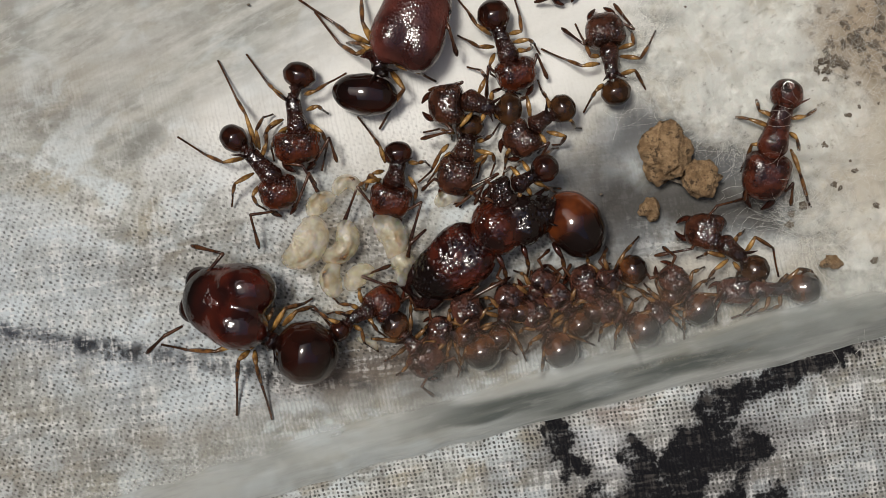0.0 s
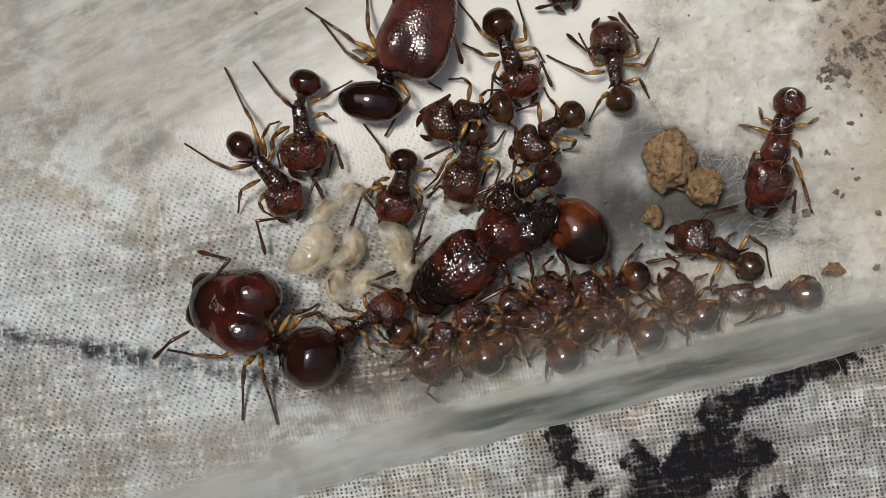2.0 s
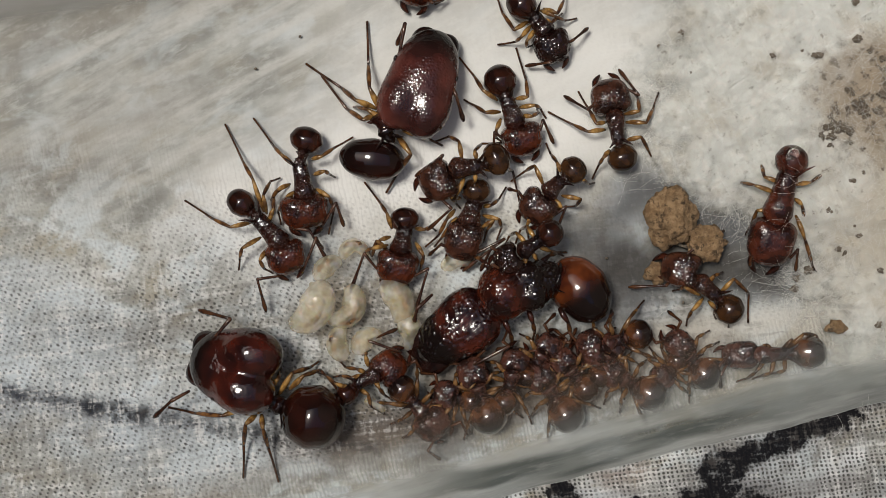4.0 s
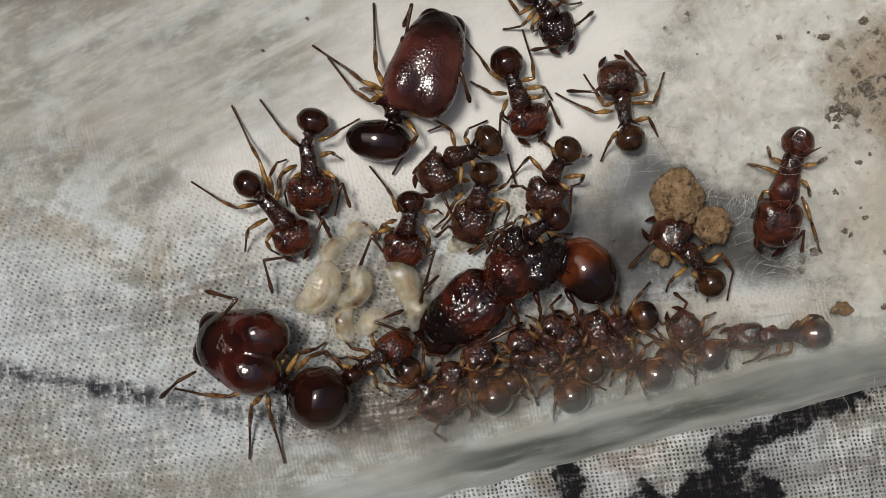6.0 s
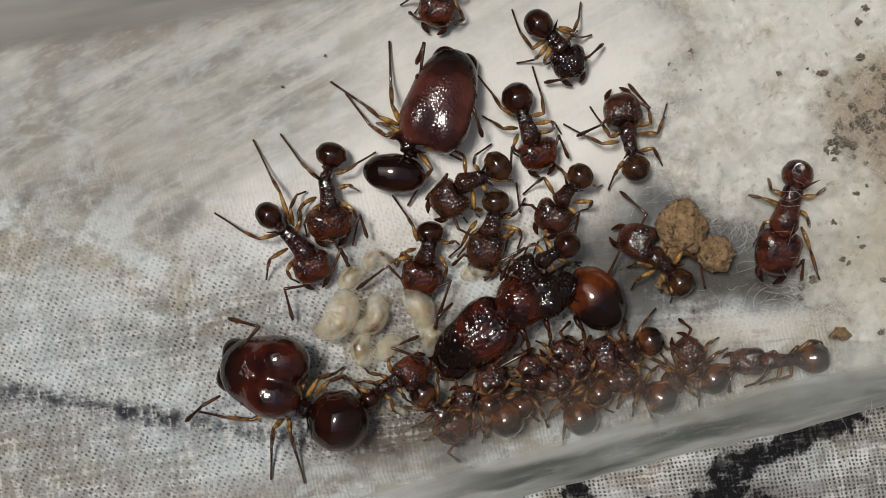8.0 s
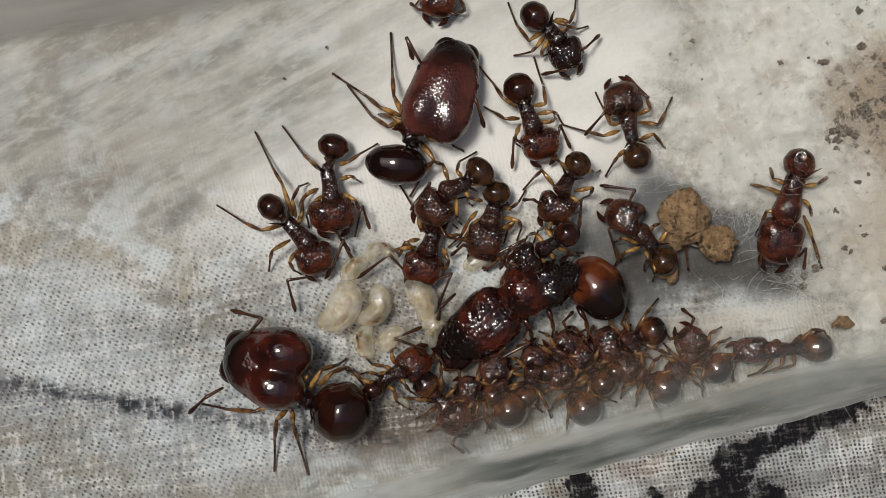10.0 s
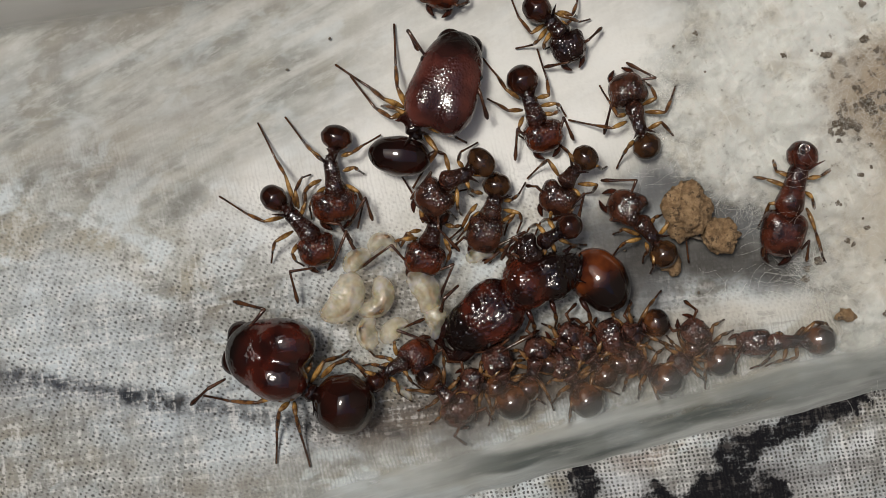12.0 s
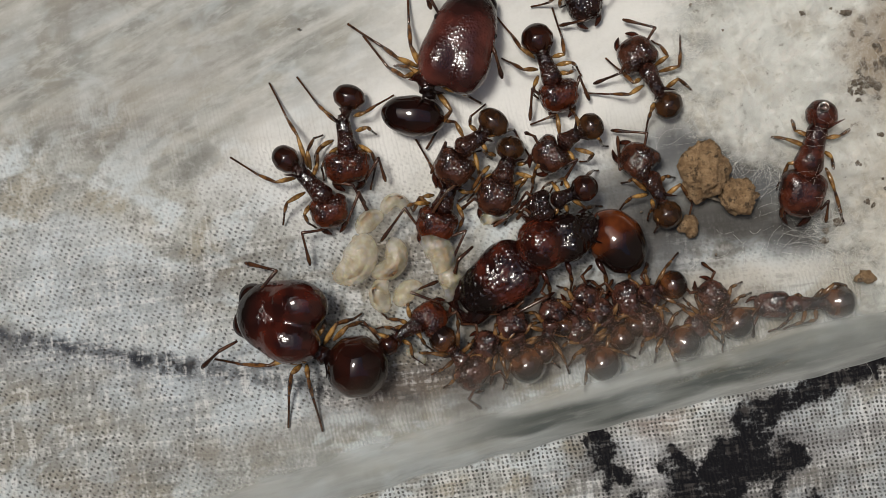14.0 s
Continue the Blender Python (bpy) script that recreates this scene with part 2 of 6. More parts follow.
def make_cloth():
    """Plain-woven white cotton with a loose grey, beige and black print, and shade painted on it by clods and ants."""
    n = Nodes("printed_cotton")
    P = n.place
    sep = n.node("SeparateXYZ")
    n.join(P, sep.inputs[0])
    # watercolour ground: blotches near by, long wisps farther off
    drift = n.math("ADD", sep.outputs[1], n.math("MULTIPLY_ADD", n.noise(7.0, 2), 8.0 * MM, -4.0 * MM))
    afar = n.band(drift, 0.5 * MM, 7.0 * MM)
    close = n.math("MULTIPLY_ADD", afar, -0.8, 1.0)
    col = n.mix(n.band(n.noise(4.6, 4, 0.58, stretch=(24, (0.7, 1.3, 1))), 0.37, 0.63), (0.245, 0.25, 0.228), (0.475, 0.487, 0.455))
    col = n.mix(n.math("MULTIPLY", n.band(n.noise(2.1, 4, 0.6, stretch=(30, (0.7, 1.3, 1))), 0.46, 0.62, 0.0, 0.75), n.math("MULTIPLY_ADD", afar, -0.55, 1.0)), col, (0.37, 0.342, 0.268))
    col = n.mix(n.math("MULTIPLY", n.band(n.noise(2.9, 4, 0.6, stretch=(20, (0.8, 1.2, 1)), distort=0.4), 0.47, 0.60, 0.0, 0.9), n.math("MULTIPLY_ADD", afar, -0.5, 1.0)), col, (0.60, 0.66, 0.675))
    col = n.mix(n.math("MULTIPLY", n.band(n.noise(1.0, 3, 0.5, stretch=(29, (0.09, 1.3, 1))), 0.44, 0.68, 0.0, 0.75), afar), col, (0.575, 0.575, 0.535))
    col = n.mix(n.math("MULTIPLY", n.band(n.noise(1.7, 3, 0.5, stretch=(25, (0.12, 1.3, 1))), 0.46, 0.70, 0.0, 0.50), afar), col, (0.262, 0.258, 0.235))
    col = n.mix(n.math("MULTIPLY", n.band(n.noise(0.50, 3, 0.62, stretch=(27, (0.40, 1.2, 1))), 0.50, 0.68, 0.0, 0.42), afar), col, (0.57, 0.58, 0.55))
    col = n.mix(n.math("MULTIPLY", n.band(n.noise(0.62, 3, 0.62, stretch=(24, (0.45, 1.2, 1))), 0.50, 0.70, 0.0, 0.34), afar), col, (0.25, 0.252, 0.228))
    col = n.mix(n.math("MULTIPLY", n.band(n.noise(0.75, 4, 0.6), 0.50, 0.66, 0.0, 0.5), close), col, (0.66, 0.67, 0.65))
    col = n.mix(n.math("MULTIPLY", n.band(n.noise(1.0, 4, 0.62), 0.52, 0.68, 0.0, 0.5), close), col, (0.18, 0.172, 0.148))

    def wobble(size, amount):
        t = n.node("TexNoise")
        n.join(P, t.inputs["Vector"])
        t.inputs["Scale"].default_value, t.inputs["Detail"].default_value = 1.0 / (size * MM), 5.0
        v = n.node("VectorMath", operation="SUBTRACT")
        n.join(t.outputs["Color"], v.inputs[0])
        v.inputs[1].default_value = (0.5, 0.5, 0.5)
        s = n.node("VectorMath", operation="SCALE")
        n.join(v.outputs[0], s.inputs[0])
        s.inputs["Scale"].default_value = amount * MM
        a = n.node("VectorMath", operation="ADD")
        n.join(P, a.inputs[0])
        n.join(s.outputs[0], a.inputs[1])
        return a.outputs[0]

    def stroke(at, a, b, wide, soft):
        """A brush stroke of the print, or of shade painted over it, between two places, in millimetres."""
        a, b = Vector((*a, 0)) * MM, Vector((*b, 0)) * MM
        rel = n.node("VectorMath", operation="SUBTRACT")
        n.join(at, rel.inputs[0])
        rel.inputs[1].default_value = a
        flat = n.node("VectorMath", operation="MULTIPLY")
        n.join(rel.outputs[0], flat.inputs[0])
        flat.inputs[1].default_value = (1, 1, 0)
        along = n.node("VectorMath", operation="DOT_PRODUCT")
        n.join(flat.outputs[0], along.inputs[0])
        along.inputs[1].default_value = (b - a) / max((b - a).length_squared, 1e-12)
        f = n.math("ADD", along.outputs["Value"], 0.0, clamp=True)
        back = n.node("VectorMath", operation="SCALE")
        back.inputs[0].default_value = b - a
        n.join(f, back.inputs["Scale"])
        gap = n.node("VectorMath", operation="DISTANCE")
        n.join(flat.outputs[0], gap.inputs[0])
        n.join(back.outputs[0], gap.inputs[1])
        return n.band(gap.outputs["Value"], (wide - soft) * MM, (wide + soft) * MM, 1.0, 0.0)

    rough_edge, loose_edge, fine_edge = wobble(1.3, 2.6), wobble(6.0, 7.0), wobble(0.9, 1.3)
    for a, b, wide, soft, strength, stroke_color in WASHES_AND_SHADE:
        col = n.mix(n.math("MULTIPLY", stroke(loose_edge, a, b, wide, soft), strength), col, stroke_color)
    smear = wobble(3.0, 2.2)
    for a, b, wide, soft, strength, stroke_color in SMEARS_AND_SHADE:
        col = n.mix(n.math("MULTIPLY", stroke(smear, a, b, wide, soft), strength), col, stroke_color)
    # weave: dark gaps between the threads, staggered where the cloth is drawn tight
    turn = n.node("Mapping")
    n.join(wobble(0.75, 0.30), turn.inputs[0])
    turn.inputs["Rotation"].default_value = (0, 0, radians(-7))
    s2 = n.node("SeparateXYZ")
    n.join(turn.outputs[0], s2.inputs[0])
    k = 2 * math.pi / (0.232 * MM)
    lean = n.math("MULTIPLY_ADD", s2.outputs[1], 0.10, s2.outputs[0])
    cu, cv = n.math("COSINE", n.math("MULTIPLY", lean, k)), n.math("COSINE", n.math("MULTIPLY", s2.outputs[1], k * 1.12))
    hole = n.math("MULTIPLY", n.math("POWER", n.math("MULTIPLY_ADD", cu, 0.5, 0.5), 1.7), n.math("MULTIPLY_ADD", cv, 0.5, 0.5))
    slant = n.math("MULTIPLY_ADD", s2.outputs[1], 0.40, s2.outputs[0])
    fine_u = n.math("COSINE", n.math("MULTIPLY", slant, 2 * math.pi / (0.365 * MM)))
    fine_v = n.math("COSINE", n.math("MULTIPLY", s2.outputs[1], 2 * math.pi / (0.365 * MM)))
    dash = n.math("MULTIPLY_ADD", n.math("MULTIPLY", fine_u, fine_v), 0.5, 0.5)
    warp = n.noise(0.24, 2, 0.6, at=turn.outputs[0], stretch=(0, (1.0, 0.09, 1.0)))
    weft = n.noise(0.24, 2, 0.6, at=turn.outputs[0], stretch=(0, (0.09, 1.0, 1.0)))
    worn = n.band(n.noise(1.5, 5, 0.65), 0.34, 0.60, 0.50, 1.0)
    uneven = n.band(n.noise(0.22, 2, 0.6), 0.36, 0.62, 0.10, 1.0)
    far = n.band(drift, -4.0 * MM, 5.5 * MM, 1.0, 0.03)
    gaps = n.math("MULTIPLY", n.math("MULTIPLY", n.math("MULTIPLY", n.band(n.math("ADD", dash, n.math("MULTIPLY_ADD", n.noise(0.3, 3, 0.7), 0.9, -0.45)), 0.44, 0.92), worn), uneven), far)
    fine = n.math("MULTIPLY", n.band(drift, -2.0 * MM, 3.0 * MM, 0.25, 1.0), n.band(drift, 3.0 * MM, 7.0 * MM, 1.0, 0.0))
    ribs = n.math("COSINE", n.math("MULTIPLY", lean, 2 * math.pi / (0.205 * MM)))
    lines = n.math("MULTIPLY", n.math("MULTIPLY", n.band(ribs, -0.2, 0.9), n.band(warp, 0.38, 0.60)), n.math("MULTIPLY", fine, 0.15))
    hazy = n.math("MAXIMUM", stroke(smear, (10.5, -4.3), (20.0, -3.4), 1.3, 0.9), n.math("MAXIMUM", n.math("MAXIMUM", stroke(smear, (0.0, -6.6), (9.5, -4.3), 1.7, 1.0), stroke(smear, (7.2, 0.6), (9.0, -2.0), 1.7, 1.2)), stroke(smear, (9.5, 0.4), (16.6, -1.2), 2.2, 1.2)))
    gaps = n.math("MULTIPLY", gaps, n.math("MULTIPLY_ADD", hazy, -0.82, 1.0))
    bare = n.band(n.math("MULTIPLY_ADD", sep.outputs[0], -0.2784, sep.outputs[1]), -13.4 * MM, -12.9 * MM, 1.0, 0.0)
    # the plastic's haze put into the weave: gaps fade under the fold, only ribs show
    inward = n.math("MULTIPLY_ADD", sep.outputs[0], -0.2784, sep.outputs[1])
    smooth = n.math("MULTIPLY", n.band(n.math("ADD", inward, n.math("MULTIPLY_ADD", n.noise(2.5, 3), 2.0 * MM, -1.0 * MM)), -9.4 * MM, -7.6 * MM, 1.0, 0.0), n.band(sep.outputs[0], -16.0 * MM, -6.0 * MM))
    smooth = n.math("MULTIPLY", smooth, n.math("SUBTRACT", 1.0, bare))
    gaps = n.math("MULTIPLY", gaps, n.math("MULTIPLY_ADD", smooth, -0.85, 1.0))
    lines = n.math("MAXIMUM", lines, n.math("MULTIPLY", n.math("MULTIPLY", n.band(ribs, -0.4, 0.9), n.band(warp, 0.34, 0.56)), n.math("MULTIPLY", smooth, 0.34)))
    wide_gaps = n.math("MULTIPLY", n.math("MULTIPLY", n.band(n.math("ADD", hole, n.math("MULTIPLY_ADD", n.noise(0.22, 3, 0.7), 1.3, -0.65)), 0.06, 0.50), n.band(uneven, 0.0, 0.6, 0.45, 1.0)), bare)
    gaps = n.math("MAXIMUM", n.math("MULTIPLY", n.math("MULTIPLY", gaps, 0.95), n.math("SUBTRACT", 1.0, bare)), n.math("MULTIPLY", wide_gaps, n.band(worn, 0.45, 1.0, 0.35, 0.95)))
    for a, b, wide, soft in BLACK_STROKES:
        col = n.mix(n.math("MULTIPLY", stroke(rough_edge, a, b, wide + 0.45, soft + 0.7), 0.55), col, (0.15, 0.15, 0.155))
    ink_mask = None
    for a, b, wide, soft in BLACK_STROKES:
        m = stroke(rough_edge, a, b, wide, soft)
        ink_mask = m if ink_mask is None else n.math("MAXIMUM", ink_mask, m)
    for a, b, wide, soft, strength, stroke_color in (((-27, -6.3), (-20.6, -7.2), 0.42, 0.38, 0.9, (0.04, 0.046, 0.06)), ((-20.8, -7.15), (-17.2, -7.8), 0.30, 0.34, 0.85, (0.04, 0.046, 0.06)), ((-17.4, -7.8), (-14.6, -8.3), 0.42, 0.36, 0.95, (0.02, 0.024, 0.032)), ((-14.8, -8.3), (-3, -9.9), 0.42, 0.45, 0.8, (0.035, 0.037, 0.042))):
        col = n.mix(n.math("MULTIPLY", n.math("MULTIPLY", stroke(fine_edge, a, b, wide, soft), n.band(n.noise(0.8, 4, 0.65), 0.36, 0.56, 0.35, 1.0)), strength), col, stroke_color)
    thread = n.math("MULTIPLY", n.math("ADD", warp, weft), 0.5)
    ragged = n.math("ADD", ink_mask, n.math("MULTIPLY_ADD", thread, 1.4, -0.7))
    ragged = n.math("ADD", ragged, n.math("MULTIPLY_ADD", hole, 0.25, -0.06))
    ragged = n.math("ADD", ragged, n.math("MULTIPLY_ADD", n.noise(0.45, 5, 0.75), 2.4, -1.2))
    ragged = n.math("ADD", ragged, n.math("MULTIPLY_ADD", n.noise(1.7, 3, 0.6, stretch=(30, (0.6, 1.4, 1))), 1.6, -0.78))
    ink_mask = n.math("MULTIPLY", n.band(ragged, 0.16, 0.84), n.band(ink_mask, 0.02, 0.30))
    col = n.mix(n.math("MULTIPLY", ink_mask, n.band(n.noise(0.26, 4, 0.7), 0.53, 0.70, 1.0, 0.88)), col, (0.006, 0.006, 0.008))
    col = n.mix(lines, col, (0.12, 0.118, 0.105))
    col = n.mix(n.math("MULTIPLY", n.math("MULTIPLY", n.band(thread, 0.50, 0.64), n.math("MULTIPLY", n.math("MULTIPLY_ADD", far, 0.52, 0.03), n.math("MULTIPLY", n.math("MULTIPLY_ADD", hazy, -0.9, 1.0), n.math("MULTIPLY_ADD", smooth, -0.8, 1.0)))), n.math("SUBTRACT", 1.0, ink_mask)), col, (0.76, 0.76, 0.74))
    col = n.mix(n.math("MULTIPLY", n.math("MULTIPLY", gaps, 0.95), n.math("MULTIPLY_ADD", ink_mask, -0.8, 1.0)), col, (0.03, 0.029, 0.027))
    height = n.math("MULTIPLY", n.math("ADD", n.math("MULTIPLY", hole, -1.0), n.math("MULTIPLY", thread, 0.5)), n.math("ADD", far, 0.06))
    col = n.mix(n.math("MULTIPLY", n.band(thread, 0.36, 0.48, 1.0, 0.0), n.math("MULTIPLY_ADD", far, 0.29, 0.03)), col, (0.13, 0.12, 0.11))
    normal = n.bump(height, 0.03, 0.6)
    normal = n.bump(n.noise(3.0, 3), 0.5, 0.25, normal)
    return n.done(col, 0.9, normal, Specular_IOR_Level=0.15)


# the print and the shade painted over it: strokes in millimetres (from, to, half width, softness ...)
BLACK_STROKES = (
    ((20.2, -8.1), (14.8, -10.8), 0.80, 0.6), ((14.6, -10.8), (12.9, -12.8), 1.05, 0.6), ((12.9, -12.8), (12.2, -14.8), 1.30, 0.7), ((16.2, -12.8), (13.2, -13.6), 0.85, 0.6),
    ((12.2, -15.2), (7.6, -16.6), 1.3, 0.8), ((6.0, -11.8), (7.2, -13.9), 0.62, 0.45), ((10.2, -13.0), (10.7, -15.0), 0.65, 0.5), ((15.6, -13.4), (14.8, -16.0), 0.55, 0.5), ((17.5, -15.5), (14.0, -17.5), 0.7, 0.6),
    ((24.0, -6.4), (19.8, -8.0), 0.35, 0.4), ((-14, -24), (2, -19), 1.2, 1.0))
WASHES_AND_SHADE = (
    ((-2, 8.0), (8, 10.0), 3.6, 4.5, 0.9, (0.80, 0.80, 0.755)), ((5.5, 5.0), (9.0, 6.0), 2.2, 2.4, 0.85, (0.80, 0.80, 0.755)), ((-9.5, 2.6), (-1, 4.5), 2.2, 2.2, 0.85, (0.82, 0.82, 0.785)), ((-12, 0.6), (-8, -0.8), 1.0, 1.7, 0.65, (0.76, 0.78, 0.77)),
    # whitened cloth, offsets the shade that falls among the middle ants
    ((-2.0, 4.0), (5.0, 4.5), 1.7, 2.0, 0.85, (0.86, 0.86, 0.82)), ((-3.0, 1.0), (2.5, 0.6), 1.0, 1.5, 0.6, (0.80, 0.79, 0.735)),
    # shade beside the soil clods, painted on the cloth
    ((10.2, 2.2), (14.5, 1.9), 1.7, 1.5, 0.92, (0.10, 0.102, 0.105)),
    ((-15, -3.7), (-7, -2.6), 1.0, 1.9, 0.6, (0.17, 0.165, 0.15)), ((-21, -4.3), (-14, -3.7), 0.8, 1.5, 0.6, (0.19, 0.18, 0.155)), ((-23, -1.6), (-17, -1.9), 0.7, 1.4, 0.6, (0.62, 0.66, 0.67)), ((-27, -6.5), (-12, -8.8), 0.6, 1.5, 0.62, (0.14, 0.15, 0.17)), ((-4.5, -1.0), (0, -4.6), 1.8, 1.8, 0.6, (0.20, 0.19, 0.17)),
    ((-21, 11.5), (-10, 13.5), 1.0, 2.2, 0.4, (0.27, 0.245, 0.21)), ((-20, 4.5), (-13, 7.5), 1.2, 2.2, 0.35, (0.27, 0.25, 0.22)),
    # shade among the huddled ants, painted on the cloth
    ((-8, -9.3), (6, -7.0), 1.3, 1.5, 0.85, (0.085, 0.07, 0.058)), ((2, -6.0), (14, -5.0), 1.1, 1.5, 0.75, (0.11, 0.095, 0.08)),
    # print washes, and at (-4.0, -8.2) more painted shade under the huddle
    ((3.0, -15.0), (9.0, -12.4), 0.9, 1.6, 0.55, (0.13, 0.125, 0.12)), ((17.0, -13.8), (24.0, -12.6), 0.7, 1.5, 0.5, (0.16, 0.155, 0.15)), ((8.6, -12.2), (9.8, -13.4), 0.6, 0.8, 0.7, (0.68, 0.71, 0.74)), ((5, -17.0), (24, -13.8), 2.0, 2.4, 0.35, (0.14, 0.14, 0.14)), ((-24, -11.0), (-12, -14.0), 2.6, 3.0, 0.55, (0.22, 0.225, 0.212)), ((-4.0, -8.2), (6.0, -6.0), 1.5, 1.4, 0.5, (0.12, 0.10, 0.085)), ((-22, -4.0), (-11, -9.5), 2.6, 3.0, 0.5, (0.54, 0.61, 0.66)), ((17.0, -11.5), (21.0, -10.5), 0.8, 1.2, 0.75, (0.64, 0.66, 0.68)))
SMEARS_AND_SHADE = (
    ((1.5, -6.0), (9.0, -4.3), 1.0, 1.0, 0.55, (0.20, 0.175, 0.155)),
    # painted shade: right of the big soldier's gaster, then below the clods
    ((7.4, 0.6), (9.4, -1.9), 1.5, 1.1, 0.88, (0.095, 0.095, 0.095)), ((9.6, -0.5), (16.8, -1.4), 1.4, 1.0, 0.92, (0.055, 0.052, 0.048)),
    ((11.0, -4.5), (20.0, -3.5), 0.9, 0.9, 0.8, (0.58, 0.56, 0.50)), ((15.3, -12.3), (24.0, -11.2), 0.7, 0.7, 0.7, (0.14, 0.135, 0.125)), ((8.5, -11.2), (10.2, -11.0), 0.5, 0.6, 0.6, (0.22, 0.16, 0.13)))
cloth_mat = make_cloth()


def make_film():
    """Clear plastic, fogged with moisture along its folded edge, with the fold's reflections painted in; where it is
    clean it lets everything through.
    """
    n = Nodes("fogged_plastic")
    uv = n.tree.nodes["Texture Coordinate"].outputs["UV"] if "Texture Coordinate" in n.tree.nodes else n.place.node.outputs["UV"]
    s = n.node("SeparateXYZ")
    n.join(uv, s.inputs[0])
    v = s.outputs[1]
    streak = n.noise(1.6, 4, 0.55, stretch=(14, (0.12, 1.0, 1.0)))
    cloudy = n.noise(3.2, 4, 0.55, stretch=(14, (0.35, 1.0, 1.0)))
    edge = n.band(n.math("ADD", v, n.math("MULTIPLY_ADD", streak, 0.10, -0.05)), 0.22, 0.40, 0.93, 0.20)
    inner = n.band(n.math("ADD", v, n.math("MULTIPLY_ADD", cloudy, 0.20, -0.10)), 0.38, 0.60, 1.0, 0.0)
    beyond = n.band(n.math("ADD", s.outputs[0], n.math("MULTIPLY_ADD", cloudy, 0.10, -0.05)), 0.66, 0.76, 1.0, 0.0)
    mist = n.math("MULTIPLY", n.band(n.math("ADD", v, n.math("MULTIPLY_ADD", cloudy, 0.24, -0.12)), 0.56, 0.76, 0.20, 0.0), beyond)
    edge = n.math("MULTIPLY", edge, n.band(n.noise(1.1, 4, 0.6, stretch=(16, (0.22, 1.0, 1.0))), 0.34, 0.58, 0.66, 1.0))
    fog = n.math("MAXIMUM", n.math("MULTIPLY", edge, inner), mist)
    tone = n.mix(n.band(streak, 0.38, 0.62), (0.29, 0.31, 0.29), (0.46, 0.48, 0.455))
    # grey-green reflection of the fold as colour: a dark lens, a pale strip
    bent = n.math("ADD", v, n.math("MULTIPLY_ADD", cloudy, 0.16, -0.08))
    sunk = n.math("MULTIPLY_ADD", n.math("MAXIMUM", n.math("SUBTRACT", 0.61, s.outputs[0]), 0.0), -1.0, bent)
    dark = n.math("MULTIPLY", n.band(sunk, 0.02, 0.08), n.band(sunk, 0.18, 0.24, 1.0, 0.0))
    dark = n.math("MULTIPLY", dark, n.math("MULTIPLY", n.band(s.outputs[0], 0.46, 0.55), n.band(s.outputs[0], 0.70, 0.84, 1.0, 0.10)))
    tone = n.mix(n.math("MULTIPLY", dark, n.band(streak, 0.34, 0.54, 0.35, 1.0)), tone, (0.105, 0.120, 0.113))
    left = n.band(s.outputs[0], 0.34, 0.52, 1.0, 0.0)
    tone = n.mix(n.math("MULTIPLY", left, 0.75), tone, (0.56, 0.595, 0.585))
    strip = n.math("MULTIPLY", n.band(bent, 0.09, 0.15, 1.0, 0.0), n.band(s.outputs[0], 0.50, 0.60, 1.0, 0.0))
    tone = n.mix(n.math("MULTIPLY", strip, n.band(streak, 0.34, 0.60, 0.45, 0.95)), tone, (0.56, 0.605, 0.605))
    fog = n.math("MULTIPLY", fog, n.math("MULTIPLY_ADD", left, -0.30, 1.0))
    specks = n.noise(0.5, 4, 0.6, stretch=(14, (0.3, 1.0, 1.0)))
    tone = n.mix(n.band(specks, 0.52, 0.72, 0.0, 0.16), tone, (0.66, 0.66, 0.62))
    tone = n.mix(n.math("MULTIPLY", n.band(bent, 0.40, 0.54), beyond), tone, (0.22, 0.172, 0.135))
    d = n.node("BsdfDiffuse")
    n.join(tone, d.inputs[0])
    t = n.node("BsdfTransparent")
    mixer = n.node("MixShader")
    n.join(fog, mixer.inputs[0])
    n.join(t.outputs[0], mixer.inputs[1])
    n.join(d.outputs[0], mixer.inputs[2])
    out = n.tree.nodes["Material Output"]
    n.join(mixer.outputs[0], out.inputs[0])
    return n.mat


film_mat = make_film()


def make_upper_film():
    """The far fold of the plastic: smooth, grey and almost opaque."""
    n = Nodes("cloudy_plastic")
    s = n.node("SeparateXYZ")
    n.join(n.place.node.outputs["UV"], s.inputs[0])
    streak = n.noise(2.2, 3, 0.5, stretch=(10, (0.12, 1.0, 1.0)))
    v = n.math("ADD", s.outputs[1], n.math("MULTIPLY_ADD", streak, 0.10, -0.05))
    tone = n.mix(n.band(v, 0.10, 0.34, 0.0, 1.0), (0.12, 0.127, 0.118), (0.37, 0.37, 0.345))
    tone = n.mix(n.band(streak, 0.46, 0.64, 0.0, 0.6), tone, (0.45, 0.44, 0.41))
    d, t, mixer = n.node("BsdfDiffuse"), n.node("BsdfTransparent"), n.node("MixShader")
    n.join(tone, d.inputs[0])
    n.join(n.band(v, 0.0, 0.14, 0.0, 0.85), mixer.inputs[0])
    n.join(t.outputs[0], mixer.inputs[1])
    n.join(d.outputs[0], mixer.inputs[2])
    n.join(mixer.outputs[0], n.tree.nodes["Material Output"].inputs[0])
    return n.mat


upper_film_mat = make_upper_film()
rim_nodes = Nodes("plastic_rim")
rim_mat = rim_nodes.done(rim_nodes.mix(rim_nodes.noise(2.0, 4), (0.30, 0.32, 0.30), (0.46, 0.48, 0.46)), 0.4)


